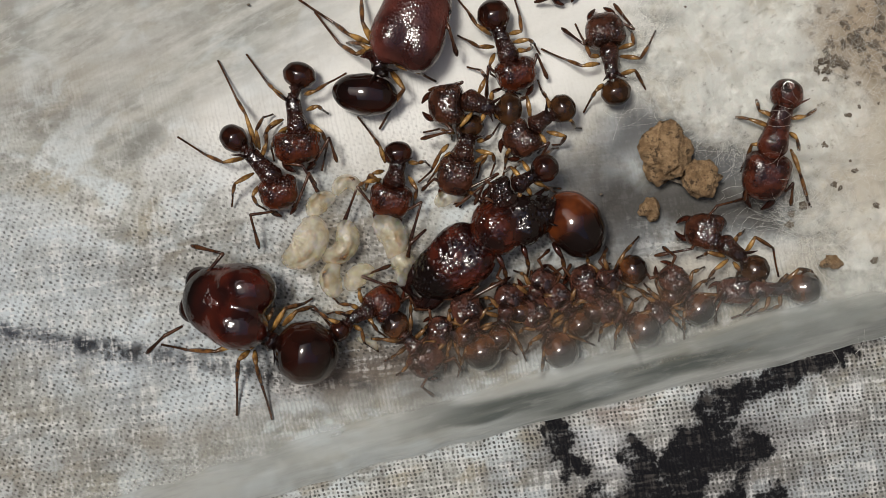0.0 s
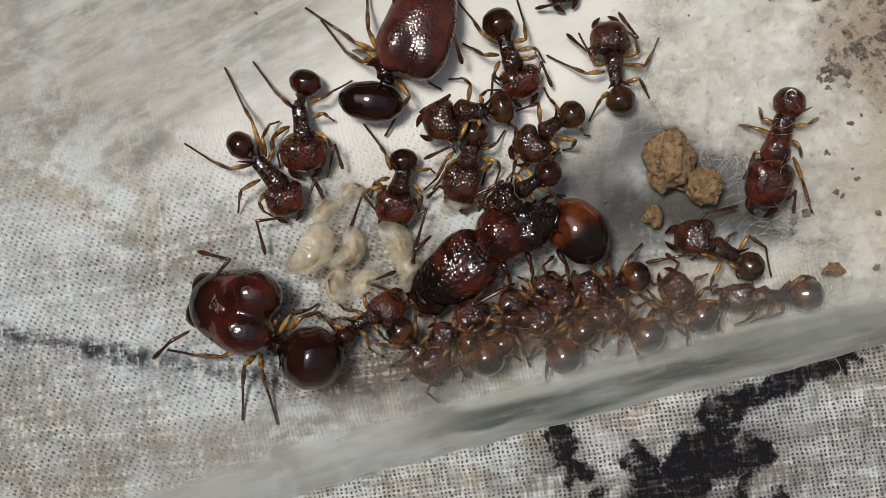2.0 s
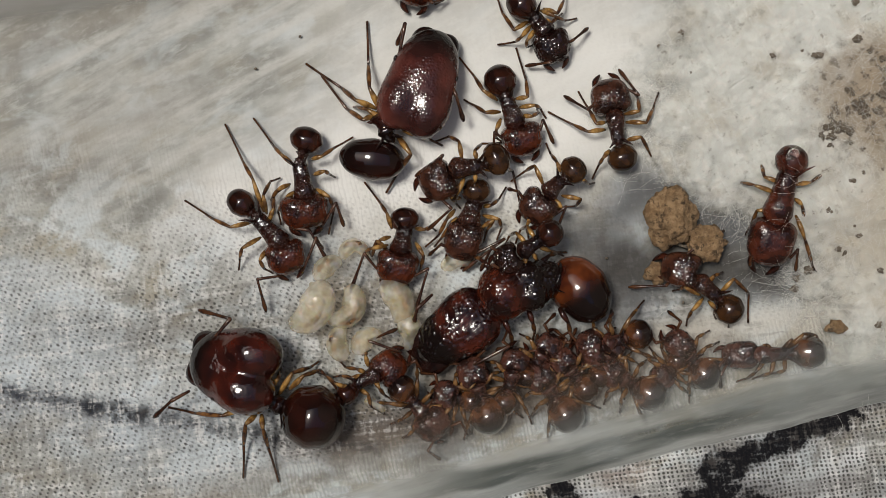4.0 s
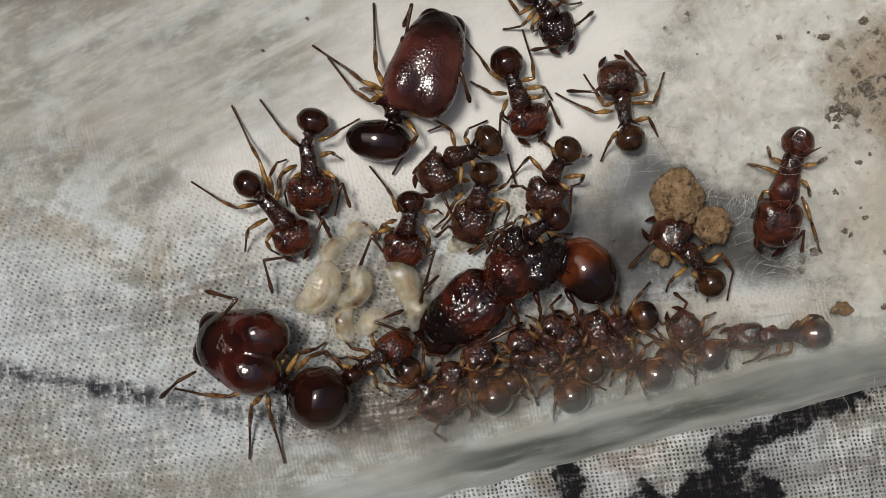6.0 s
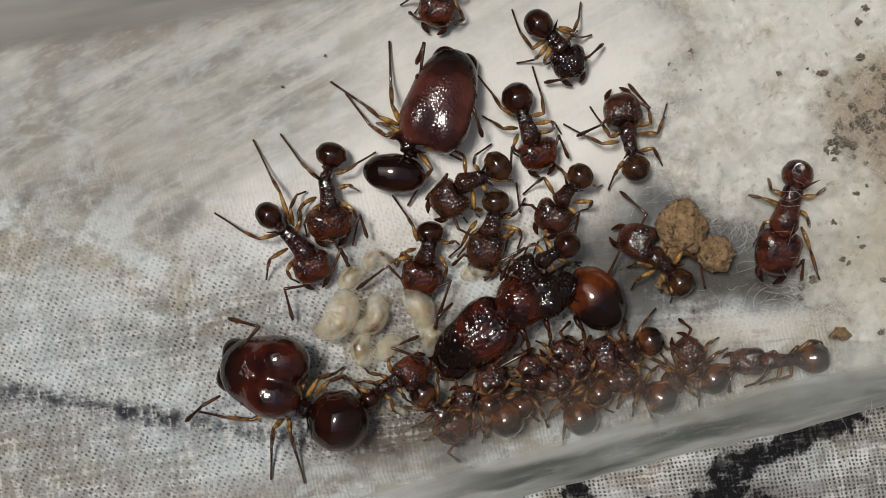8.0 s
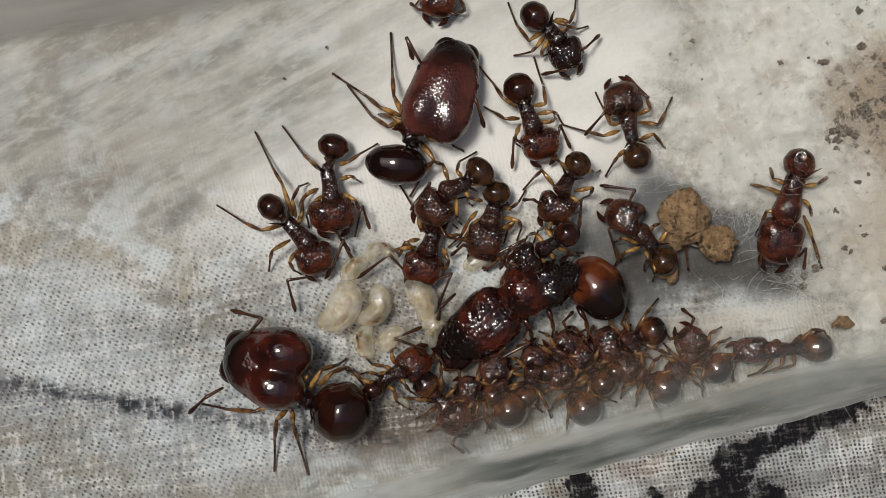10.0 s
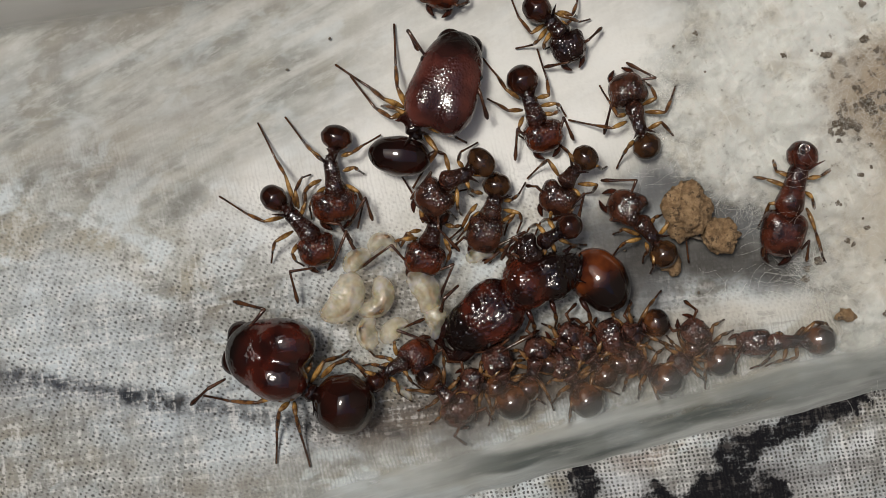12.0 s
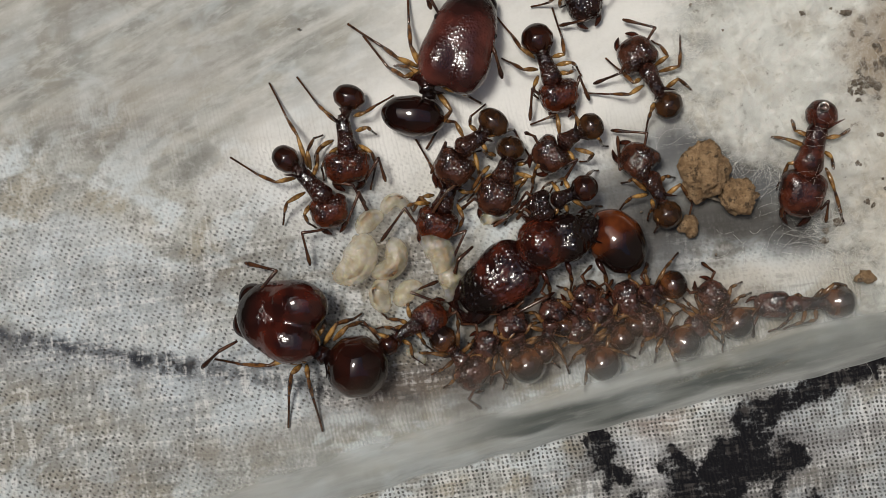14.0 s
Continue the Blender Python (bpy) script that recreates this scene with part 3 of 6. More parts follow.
# ---- mesh helpers ----
def link(name, bm, material, parent=None, label="", smooth=True):
    me = bpy.data.meshes.new(name)
    bm.normal_update()
    bm.to_mesh(me)
    bm.free()
    if smooth:
        me.polygons.foreach_set("use_smooth", [True] * len(me.polygons))
    me.materials.append(material)
    ob = new(name, me)
    if parent is not None:
        ob.parent = parent
    if label:
        tagged(ob, label)
    return ob


def spow(v, e):
    return math.copysign(abs(v) ** e, v)


def blob(bm, centre, size, turn=0.0, pitch=0.0, shape=None, nu=28, nv=18):
    """A rounded closed body along its own x; shape(a, b, c) moves a point of the unit ball. Sizes are full lengths in mm."""
    m = Matrix.Translation(Vector(centre) * MM) @ Euler((0, radians(pitch), radians(turn))).to_matrix().to_4x4()
    rings = []
    for i in range(nv + 1):
        th = math.pi * i / nv
        ring = []
        for j in range(nu if 0 < i < nv else 1):
            ph = 2 * math.pi * j / nu
            p = (math.cos(th), math.sin(th) * math.cos(ph), math.sin(th) * math.sin(ph))
            if shape:
                p = shape(*p)
            ring.append(bm.verts.new(m @ Vector((p[0] * size[0] / 2 * MM, p[1] * size[1] / 2 * MM, p[2] * size[2] / 2 * MM))))
        rings.append(ring)
    for a, b in zip(rings, rings[1:]):
        for j in range(nu):
            k = (j + 1) % nu
            q = [a[j % len(a)], b[j % len(b)], b[k % len(b)], a[k % len(a)]]
            q = list(dict.fromkeys(q))
            bm.faces.new(q)


def limb(bm, points, radii, sides=8):
    """A tapered limb through the points (mm), rounded at its ends."""
    along = bm.verts.layers.float.get("along") or bm.verts.layers.float.new("along")
    pts = [Vector(p) * MM for p in points]
    rad = [r * MM for r in radii]
    d0, d1 = (pts[0] - pts[1]).normalized(), (pts[-1] - pts[-2]).normalized()
    pts = [pts[0] + d0 * rad[0] * 0.6] + pts + [pts[-1] + d1 * rad[-1] * 0.6]
    rad = [rad[0] * 0.45] + rad + [rad[-1] * 0.45]
    rings = []
    for i, p in enumerate(pts):
        d = (pts[min(i + 1, len(pts) - 1)] - pts[max(i - 1, 0)]).normalized()
        q = d.to_track_quat("Z", "Y")
        rings.append([bm.verts.new(p + q @ Vector((math.cos(a) * rad[i], math.sin(a) * rad[i], 0))) for a in (2 * math.pi * j / sides for j in range(sides))])
        for v in rings[-1]:
            v[along] = i / (len(pts) - 1)
    for a, b in zip(rings, rings[1:]):
        for j in range(sides):
            k = (j + 1) % sides
            bm.faces.new((a[j], a[k], b[k], b[j]))
    bm.faces.new(rings[0][::-1])
    bm.faces.new(rings[-1])


def spindle(bm, a, b, r0, r1, r2, bow=0.0, steps=6):
    """A limb segment that swells in the middle, with a slight upward bow."""
    a, b = Vector(a), Vector(b)
    pts, radii = [], []
    for i in range(steps + 1):
        f = i / steps
        p = a.lerp(b, f)
        p.z += bow * 4 * f * (1 - f)
        pts.append(p)
        s = math.sin(math.pi * min(1.0, f * 1.05)) ** 1.2
        radii.append((r0 * (1 - f) + r2 * f) + (r1 - (r0 + r2) / 2) * s)
    limb(bm, pts, radii)


# ---- ants ----
def worker_head_shape(a, b, c):
    w = 0.96 - 0.20 * max(0.0, a) ** 1.4 + 0.08 * math.exp(-((a + 0.45) / 0.35) ** 2)
    x = spow(a, 0.62)
    x += 0.27 * math.exp(-(b / 0.34) ** 2) * max(0.0, -a)
    return x, spow(b, 0.72) * w, spow(c, 0.9) * (1.0 - 0.22 * max(0.0, a)) - 0.05 * math.exp(-(b / 0.15) ** 2) * max(0.0, c)


def lobed(balls, tight=11.0):
    """A closed form round the unit ball: the soft union of a few ellipsoids, each (centre, radii), seen from the middle."""
    def shape(a, b, c):
        total = 0.0
        for (cx, cy, cz), (rx, ry, rz) in balls:
            qa = (a / rx) ** 2 + (b / ry) ** 2 + (c / rz) ** 2
            qb = a * cx / rx ** 2 + b * cy / ry ** 2 + c * cz / rz ** 2
            qc = (cx / rx) ** 2 + (cy / ry) ** 2 + (cz / rz) ** 2 - 1
            disc = qb * qb - qa * qc
            if disc > 0:
                total += math.exp(tight * (qb + math.sqrt(disc)) / qa)
        t = math.log(total) / tight
        return a * t, b * t, c * t
    return shape


# two swollen lobes behind, the face in front
HEADS = {"soldier": lobed((((-0.30, 0.42, 0.04), (0.66, 0.56, 0.84)), ((-0.30, -0.42, 0.04), (0.66, 0.56, 0.84)), ((0.20, 0, -0.10), (0.76, 0.80, 0.66))), 10.0),
         "smooth": lobed((((-0.44, 0.38, 0.0), (0.54, 0.56, 0.80)), ((-0.44, -0.38, 0.0), (0.54, 0.56, 0.80)), ((0.02, 0, 0), (0.86, 0.88, 0.86)), ((0.42, 0, -0.10), (0.56, 0.68, 0.60)))),
         "rugged": lobed((((-0.40, 0.36, 0.0), (0.58, 0.58, 0.78)), ((-0.40, -0.36, 0.0), (0.58, 0.58, 0.78)), ((0.02, 0, 0), (0.86, 0.82, 0.82)), ((0.40, 0, -0.15), (0.58, 0.72, 0.60))))}


def gaster_shape(a, b, c):
    r = 1.0 + 0.02 * math.cos(9 * a)
    return a * (1.0 if a > 0 else 1.04), b * r, c * r * 0.97


RUGGED_THORAX = lobed((((0.42, 0, 0.06), (0.58, 0.92, 0.92)), ((-0.18, 0.30, 0.10), (0.40, 0.56, 0.74)), ((-0.18, -0.30, 0.10), (0.40, 0.56, 0.74)),
                       ((-0.46, 0, -0.08), (0.54, 0.64, 0.60))), 16.0)


def thorax_mesh(length, width, kind):
    """Pronotum hump in front, waist, and the propodeum behind."""
    bm = bmesh.new()
    soldier = kind in ("soldier", "smooth")
    if kind == "rugged":
        blob(bm, (-length * 0.04, 0, 0), (length * 1.32, width, width * 0.92), shape=RUGGED_THORAX, nu=48, nv=40)
        return bm

    def shape(a, b, c):
        if soldier:
            lump_w = 0.46 + 0.62 * math.exp(-((a - 0.50) / 0.30) ** 2) + 0.30 * math.exp(-((a + 0.26) / 0.20) ** 2)
            lump_h = 0.40 + 0.70 * math.exp(-((a - 0.48) / 0.30) ** 2) + 0.38 * math.exp(-((a + 0.24) / 0.19) ** 2)
            return spow(a, 0.75), spow(b, 0.9) * lump_w, c * lump_h
        w = 0.62 + 0.50 * math.exp(-((a - 0.52) / 0.50) ** 2) + 0.16 * math.exp(-((a + 0.50) / 0.28) ** 2)
        h = 0.66 + 0.38 * math.exp(-((a - 0.40) / 0.42) ** 2) - 0.10 * math.exp(-((a + 0.18) / 0.14) ** 2)
        return spow(a, 0.72), spow(b, 0.85) * w, c * h

    blob(bm, (0, 0, 0), (length * (1.3 if soldier else 1.34), width * (1.0 if soldier else 0.98), width * 0.90), shape=shape, nu=26, nv=24)
    return bm


def thorax_spines(length, width, kind):
    """The paths and thicknesses of the spines behind and, on a soldier, on the shoulders."""
    for s in (1, -1):
        if kind == "rugged":
            yield [(-length * 0.42, s * width * 0.12, width * 0.10), (-length * 0.58, s * width * 0.26, width * 0.34)], [0.10, 0.02]
            continue
        yield [(-length * 0.42, s * width * 0.18, width * 0.22), (-length * 0.56, s * width * 0.34, width * 0.42), (-length * 0.70, s * width * 0.58, width * 0.66)], [0.10, 0.07, 0.018]
        if kind in ("soldier", "smooth"):
            yield [(length * 0.30, s * width * 0.40, width * 0.20), (length * 0.34, s * width * 0.56, width * 0.30)], [0.10, 0.03]


JOINTS = {}


def ant(kind, label, at, head, thorax, gaster, legs, antennae, lift=0.0):
    soldier = kind in ("soldier", "smooth", "rugged")
    body = tagged(new("soldier_ant" if soldier else "worker_ant"), label, "ant", "ant colony")
    body.empty_display_size = 0.001
    body.matrix_world = at
    (hx, hy), hl, hw, ha = head
    (tx, ty), tl, tw, ta = thorax
    (gx, gy), gl, gw, ga = gaster
    hm, tm, gm = {"worker": (worker_head, worker_body, gaster_skin), "soldier": (soldier_head, soldier_body, soldier_gaster), "smooth": (smooth_head, soldier_body, soldier_gaster),
                  "olive": (brown_head, brown_body, olive_gaster), "dark": (dark_head, dark_head, gaster_skin), "amber": (hazed_head, hazed_head, amber_gaster), "rugged": (queen_head, soldier_body, queen_gaster),
                  "red": (red_skin, red_skin, red_skin)}[kind]
    hz = lift + max(0.72, hw * 0.40)
    tz = lift + (1.75 if kind == "rugged" else 1.25 if soldier else 1.0)
    femur_skin, shin_skin = (huddle_leg, huddle_leg) if kind == "amber" else (jaw_dark, leg_brown) if kind == "rugged" else (leg_amber, leg_brown)
    gz = lift + max(0.80, gw * 0.46)
    # head, with eyes
    bm = bmesh.new()
    blob(bm, (0, 0, 0), (hl * 1.04, hw * 1.07, hw * (0.74 if soldier else 0.80)), shape=HEADS.get(kind, worker_head_shape), nu=72 if soldier else 40, nv=52 if soldier else 28)
    part_head = link("head", bm, hm, body)
    part_head.matrix_local = pose(hx * MM, hy * MM, hz * MM, 0, 10 if not soldier else 6, ha)
    for s in (1, -1):
        bm = bmesh.new()
        r = 0.20 if soldier else 0.15
        blob(bm, (hl * 0.12, s * hw * {"soldier": 0.405, "rugged": 0.40, "smooth": 0.44}.get(kind, 0.475), hw * 0.10), (r * 1.5, r * 0.8, r * 1.2), nu=12, nv=8)
        link("eye", bm, eye_black, part_head)
        bm = bmesh.new()
        j = hw * (0.215 if soldier else 0.27)
        broad = {"rugged": 1.8, "soldier": 1.15, "smooth": 1.1}.get(kind, 1.0)
        reach = {"rugged": 0.97, "soldier": 0.80, "smooth": 0.83}.get(kind, 1.0)
        pts, radii = [], []
        for i in range(11):
            f = i / 10
            bow = math.sin(math.pi * min(1.0, f * 1.15) * 0.5)
            if soldier:
                pts.append((hl * (0.38 + 0.24 * bow) * reach, s * j * (1.02 + 0.25 * math.sin(math.pi * f) - 0.95 * f * f), -hw * (0.10 + 0.06 * f)))
            else:
                pts.append((hl * (0.36 + 0.36 * f), s * hw * (0.265 + 0.05 * math.sin(math.pi * f) - 0.15 * f * f), -hw * (0.06 + 0.08 * f)))
            radii.append(hw * 0.10 * broad * (1 - 0.78 * f ** (1.6 if soldier else 3.0)))
        limb(bm, pts, radii, 10)
        link("mandible", bm, jaw_black if soldier else jaw_dark, part_head, "curved glossy dark jaw")
    # thorax
    part_thorax = link("thorax", thorax_mesh(tl, tw, kind), tm, body)
    part_thorax.matrix_local = pose(tx * MM, ty * MM, tz * MM, 0, 0, ta)
    for path, radii in thorax_spines(tl, tw, kind):
        bm = bmesh.new()
        limb(bm, path, radii, 6)
        link("spine", bm, tm, part_thorax)
    # petiole: two small knots between thorax and gaster
    back = Vector((tx - math.cos(radians(ta)) * tl * 0.52, ty - math.sin(radians(ta)) * tl * 0.52, tz - 0.1))
    front = Vector((gx, gy, gz)) + (back - Vector((gx, gy, gz))).normalized() * gl * 0.44
    bm = bmesh.new()
    knot = 0.72 if kind == "rugged" else 0.42 if soldier else 0.30
    limb(bm, [back, back.lerp(front, 0.22), back.lerp(front, 0.38), back.lerp(front, 0.55), back.lerp(front, 0.78), front],
         [knot * 0.5, knot * 0.95, knot * 0.55, knot * 0.6, knot * 1.15, knot * 0.7], 12)
    link("petiole", bm, tm, body)
    # gaster
    bm = bmesh.new()
    blob(bm, (0, 0, 0), (gl, gw, min(gl, gw) * 0.95), shape=gaster_shape, nu=36, nv=28)
    part_gaster = link("gaster", bm, gm, body, "polished rounded gaster")
    part_gaster.matrix_local = pose(gx * MM, gy * MM, gz * MM, 0, 0, ga)
    # legs
    thick = 1.15 if soldier else 0.95
    made = []
    for hip, knee, ankle, tip in legs:
        zk = (1.5 if soldier else 1.15) + lift * 0.6
        h, k, n, f = Vector((*hip, tz - 0.25)), Vector((*knee, zk)), Vector((*ankle, 0.55)), Vector((*tip, 0.05))
        bm = bmesh.new()
        spindle(bm, h - h, k - h, 0.07 * thick, 0.132 * thick, 0.075 * thick, 0.1)
        femur = link("leg", bm, femur_skin, body, "jointed amber leg")
        femur.matrix_local = Matrix.Translation(h * MM)
        bm = bmesh.new()
        spindle(bm, k - h, n - h, 0.07 * thick, 0.110 * thick, 0.065 * thick, 0.05)
        link("tibia", bm, shin_skin, femur)
        bm = bmesh.new()
        a, b = n - h, f - h
        limb(bm, [a, a.lerp(b, 0.3) + Vector((0, 0, -0.08)), a.lerp(b, 0.65) + Vector((0, 0, -0.08)), b], [0.066 * thick, 0.055 * thick, 0.052 * thick, 0.058 * thick])
        link("tarsus", bm, feeler_brown, femur)
        made.append(femur)
    feelers = []
    for base, elbow, tip in antennae:
        p, q, r = Vector((*base, hz + 0.15)), Vector((*elbow, hz + 0.35)), Vector((*tip, max(0.35, hz - 0.3)))
        bm = bmesh.new()
        limb(bm, [p - p, (q - p) * 0.3, (q - p) * 0.7, q - p], [0.06 * thick, 0.07 * thick, 0.08 * thick, 0.09 * thick])
        scape = link("antenna", bm, feeler_brown, body, "elbowed brown antenna")
        scape.matrix_local = Matrix.Translation(p * MM)
        bm = bmesh.new()
        a, b = q - q, r - q
        limb(bm, [a, a.lerp(b, 0.25), a.lerp(b, 0.5), a.lerp(b, 0.68), a.lerp(b, 0.85), b], [v * thick for v in (0.066, 0.066, 0.072, 0.095, 0.120, 0.07)])
        whip = link("funiculus", bm, feeler_brown, scape)
        whip.matrix_local = Matrix.Translation((q - p) * MM)
        feelers.append((scape, whip))
    JOINTS[body.name] = (made, feelers)
    return body


# ---- ground: the printed cloth ----
def build_cloth():
    bm = bmesh.new()
    xs = [-220, -120, -60, -40] + [-30 + i for i in range(121)] + [40, 60, 120, 220]
    ys = [-220, -120, -60, -35] + [-24 + i for i in range(49)] + [35, 60, 120, 220]
    grid = [[bm.verts.new((x * MM, y * MM, -0.22 * MM + 0.22 * MM * noise.noise(Vector((x * 0.09, y * 0.13, 0.3))))) for x in xs] for y in ys]
    for r0, r1 in zip(grid, grid[1:]):
        for i in range(len(xs) - 1):
            bm.faces.new((r0[i], r0[i + 1], r1[i + 1], r1[i]))
    ob = link("ground", bm, cloth_mat)
    mod = ob.modifiers.new("thickness", "SOLIDIFY")
    mod.thickness, mod.offset = 0.4 * MM, -1
    return tagged(ob, "white woven cotton cloth with grey and black print", "cloth", kind="structure")


build_cloth()


def slab(name, x0, x1, y0, y1, z0, z1, material, label, category):
    bm = bmesh.new()
    bmesh.ops.create_cube(bm, size=1.0)
    for v in bm.verts:
        v.co = Vector(((x0, x1)[v.co.x > 0], (y0, y1)[v.co.y > 0], (z0, z1)[v.co.z > 0]))
    bmesh.ops.bevel(bm, geom=bm.edges[:], offset=0.004, segments=2, affect="EDGES")
    return tagged(link(name, bm, material, smooth=False), label, category, kind="structure")


def make_plaster(name, a, b):
    n = Nodes(name)
    return n.done(n.mix(n.noise(180.0, 5), a, b), 0.9, n.bump(n.noise(12.0, 5), 1.0, 0.4))


plaster, screed = make_plaster("pale_plaster", (0.27, 0.255, 0.225), (0.34, 0.32, 0.285)), make_plaster("floor_screed", (0.20, 0.18, 0.155), (0.28, 0.255, 0.22))
slab("floor", -1.6, 1.6, -1.6, 1.6, -0.12, -0.0009, screed, "plain grey screed floor under the cloth", "floor")
# added walls out of view: hide the bright horizon, bounce some fill
slab("unseen_wall_north", -1.7, 1.7, 1.6, 1.7, -0.12, 2.5, plaster, "unseen plain plastered wall added to shape the light", "wall")
slab("unseen_wall_south", -1.7, 1.7, -1.7, -1.6, -0.12, 2.5, plaster, "unseen plain plastered wall added to shape the light", "wall")
slab("unseen_wall_west", -1.7, -1.6, -1.6, 1.6, -0.12, 2.5, plaster, "unseen plain plastered wall added to shape the light", "wall")
slab("unseen_wall_east", 1.6, 1.7, -1.6, 1.6, -0.12, 2.5, plaster, "unseen plain plastered wall added to shape the light", "wall")


def film_edge(x):
    return -15.07 + 0.2784 * (x + 6.95) - 0.00131 * (x + 6.95) * (x - 5.62)


def film_point(x, f):
    y = film_edge(x) + f * 8.6 + (1 - f) * 0.16 * noise.noise(Vector((x * 0.55, 3.0, 9.0))) + 0.25 * noise.noise(Vector((x * 0.15, f * 3, 2.0)))
    z = 0.12 + 3.6 * math.sin(min(1.0, f * 1.3) * math.pi / 2) ** 0.8 + 0.10 * noise.noise(Vector((x * 0.3, f * 4, 5.0)))
    return x * MM, y * MM, z * MM


def upper_point(x, f):
    y = 10.5 + 0.168 * (x + 23.5) + f * 7.0 + 0.2 * noise.noise(Vector((x * 0.12, f * 2, 8.0)))
    return x * MM, y * MM, (0.2 + 3.0 * math.sin(min(1.0, f * 1.2) * math.pi / 2)) * MM


def film_strip(name, lo, hi, steps, parent, label, surface=film_point, material=film_mat):
    bm = bmesh.new()
    layer = bm.loops.layers.uv.new("UVMap")
    rows = []
    for i in range(121):
        x = -32 + i * 64 / 120
        fs = [lo + (hi - lo) * j / steps for j in range(steps + 1)]
        rows.append([(bm.verts.new(surface(x, f)), (i / 120, f)) for f in fs])
    for r0, r1 in zip(rows, rows[1:]):
        for j in range(steps):
            q = (r0[j], r1[j], r1[j + 1], r0[j + 1])
            face = bm.faces.new([v for v, _ in q])
            for loop, (_, uv) in zip(face.loops, q):
                loop[layer].uv = uv
    ob = link(name, bm, material, parent, label)
    ob.visible_shadow = False
    return ob


def build_film():
    """A folded clear plastic sleeve: its lower edge lies on the cloth and its wall leans over the huddled ants."""
    sleeve = tagged(new("plastic_sleeve"), "clear plastic sleeve fogged along its folded edge", "plastic film")
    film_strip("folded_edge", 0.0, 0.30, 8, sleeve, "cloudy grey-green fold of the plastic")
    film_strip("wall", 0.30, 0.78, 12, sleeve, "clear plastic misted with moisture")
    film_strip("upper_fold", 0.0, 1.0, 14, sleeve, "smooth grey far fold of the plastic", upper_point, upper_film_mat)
    bm = bmesh.new()
    limb(bm, [tuple(v / MM for v in film_point(-32 + i * 64 / 120, 0.0)) for i in range(121)], [0.014] * 121, 8)
    link("rim", bm, rim_mat, sleeve, "thin pale plastic rim")


build_film()

# ---- ants, with places in millimetres ----
ant("worker", "dark red-brown worker ant with amber legs beside the brood", pose(-8.19 * MM, 0.94 * MM, 0, 0, 0, -50.2), lift=0,
    head=((1.45, -0.20), 1.69, 1.85, -26), thorax=((0, 0), 1.89, 1.15, 3),
    gaster=((-1.96, -0.20), 1.47, 1.31, 8),
    legs=(((-0.92, -0.44), (-1.35, -1.32), (-2.33, -1.81), (-3.94, -2.34)), ((-0.94, 0.39), (-2.47, 1.02), (-3.52, 1.15), (-5.56, 1.61)), ((-0.06, -0.56), (-0.20, -1.54), (0.04, -2.02), (0.41, -2.50)), ((-0.77, 0.43), (-1.52, 0.90), (-1.89, 1.56), (-1.78, 1.99)), ((-0.38, 0.25), (-0.71, 0.89), (-1.28, 1.26), (-1.27, 2.04)), ((0.58, -0.73), (0.81, -1.26), (1.22, -1.43), (1.62, -1.30))),
    antennae=(((2.00, -1.03), (1.43, -1.95), (2.89, -2.73)), ((2.54, 0.01), (1.71, 1.56), (2.33, 1.37))))
ant("worker", "dark worker ant with raised black gaster and stretched hind legs", pose(-6.57 * MM, 3.39 * MM, 0, 0, 0, -91.4), lift=0,
    head=((1.46, 0.12), 1.75, 2.24, 5), thorax=((0, 0), 1.75, 1.09, 12),
    gaster=((-2.01, 0.12), 1.28, 1.66, -15),
    legs=(((-0.77, -0.47), (-1.27, -1.07), (-1.69, -1.51), (-3.09, -2.61)), ((-1.07, 0.37), (-1.23, 0.96), (-1.68, 1.46), (-2.27, 2.33)), ((-0.33, 0.50), (-0.50, 1.09), (-0.38, 1.27), (-0.25, 1.51)), ((0.16, -0.64), (0.47, -1.19), (0.93, -1.56), (1.60, -1.55)), ((0.35, 0.63), (0.76, 1.34), (1.27, 1.53), (2.56, 1.25)), ((0.51, -0.41), (0.95, -0.83), (1.52, -1.22), (2.15, -1.12))),
    antennae=(((2.29, -0.56), (2.41, 0.43), (3.94, 1.31)), ((2.12, 1.07), (1.03, 1.69), (2.15, 2.03))))
ant_m1 = ant("smooth", "giant soldier ant with swollen dark red head and black gaster", pose(-2.57 * MM, 6.02 * MM, 0, 0, 0, 57.2), lift=0,
    head=((2.79, -0.37), 5.17, 3.56, 14), thorax=((0, 0), 1.30, 1.24, 54),
    gaster=((-1.64, -0.37), 3.18, 2.05, -65),
    legs=(((0.59, 0.63), (1.18, 1.60), (2.21, 2.39), (3.97, 3.63)), ((0.54, 0.80), (0.31, 1.85), (0.50, 2.90), (0.58, 5.04)), ((0.21, 0.71), (-0.30, 1.00), (-0.23, 2.10), (0.49, 4.06)), ((0, -0.72), (-0.46, -1.85), (-1.43, -1.72), (-2.63, -1.75)), ((0.28, -0.15), (0.23, 1.08), (0.11, 1.73), (0.06, 1.90)), ((0.34, -0.76), (0.53, -1.69), (0.72, -2.17), (0.83, -2.82))),
    antennae=(((3.25, 1.23), (4.69, 1.80), (3.67, 1.64)), ((3.57, -1.53), (3.09, -2.16), (2.33, -3.09))))
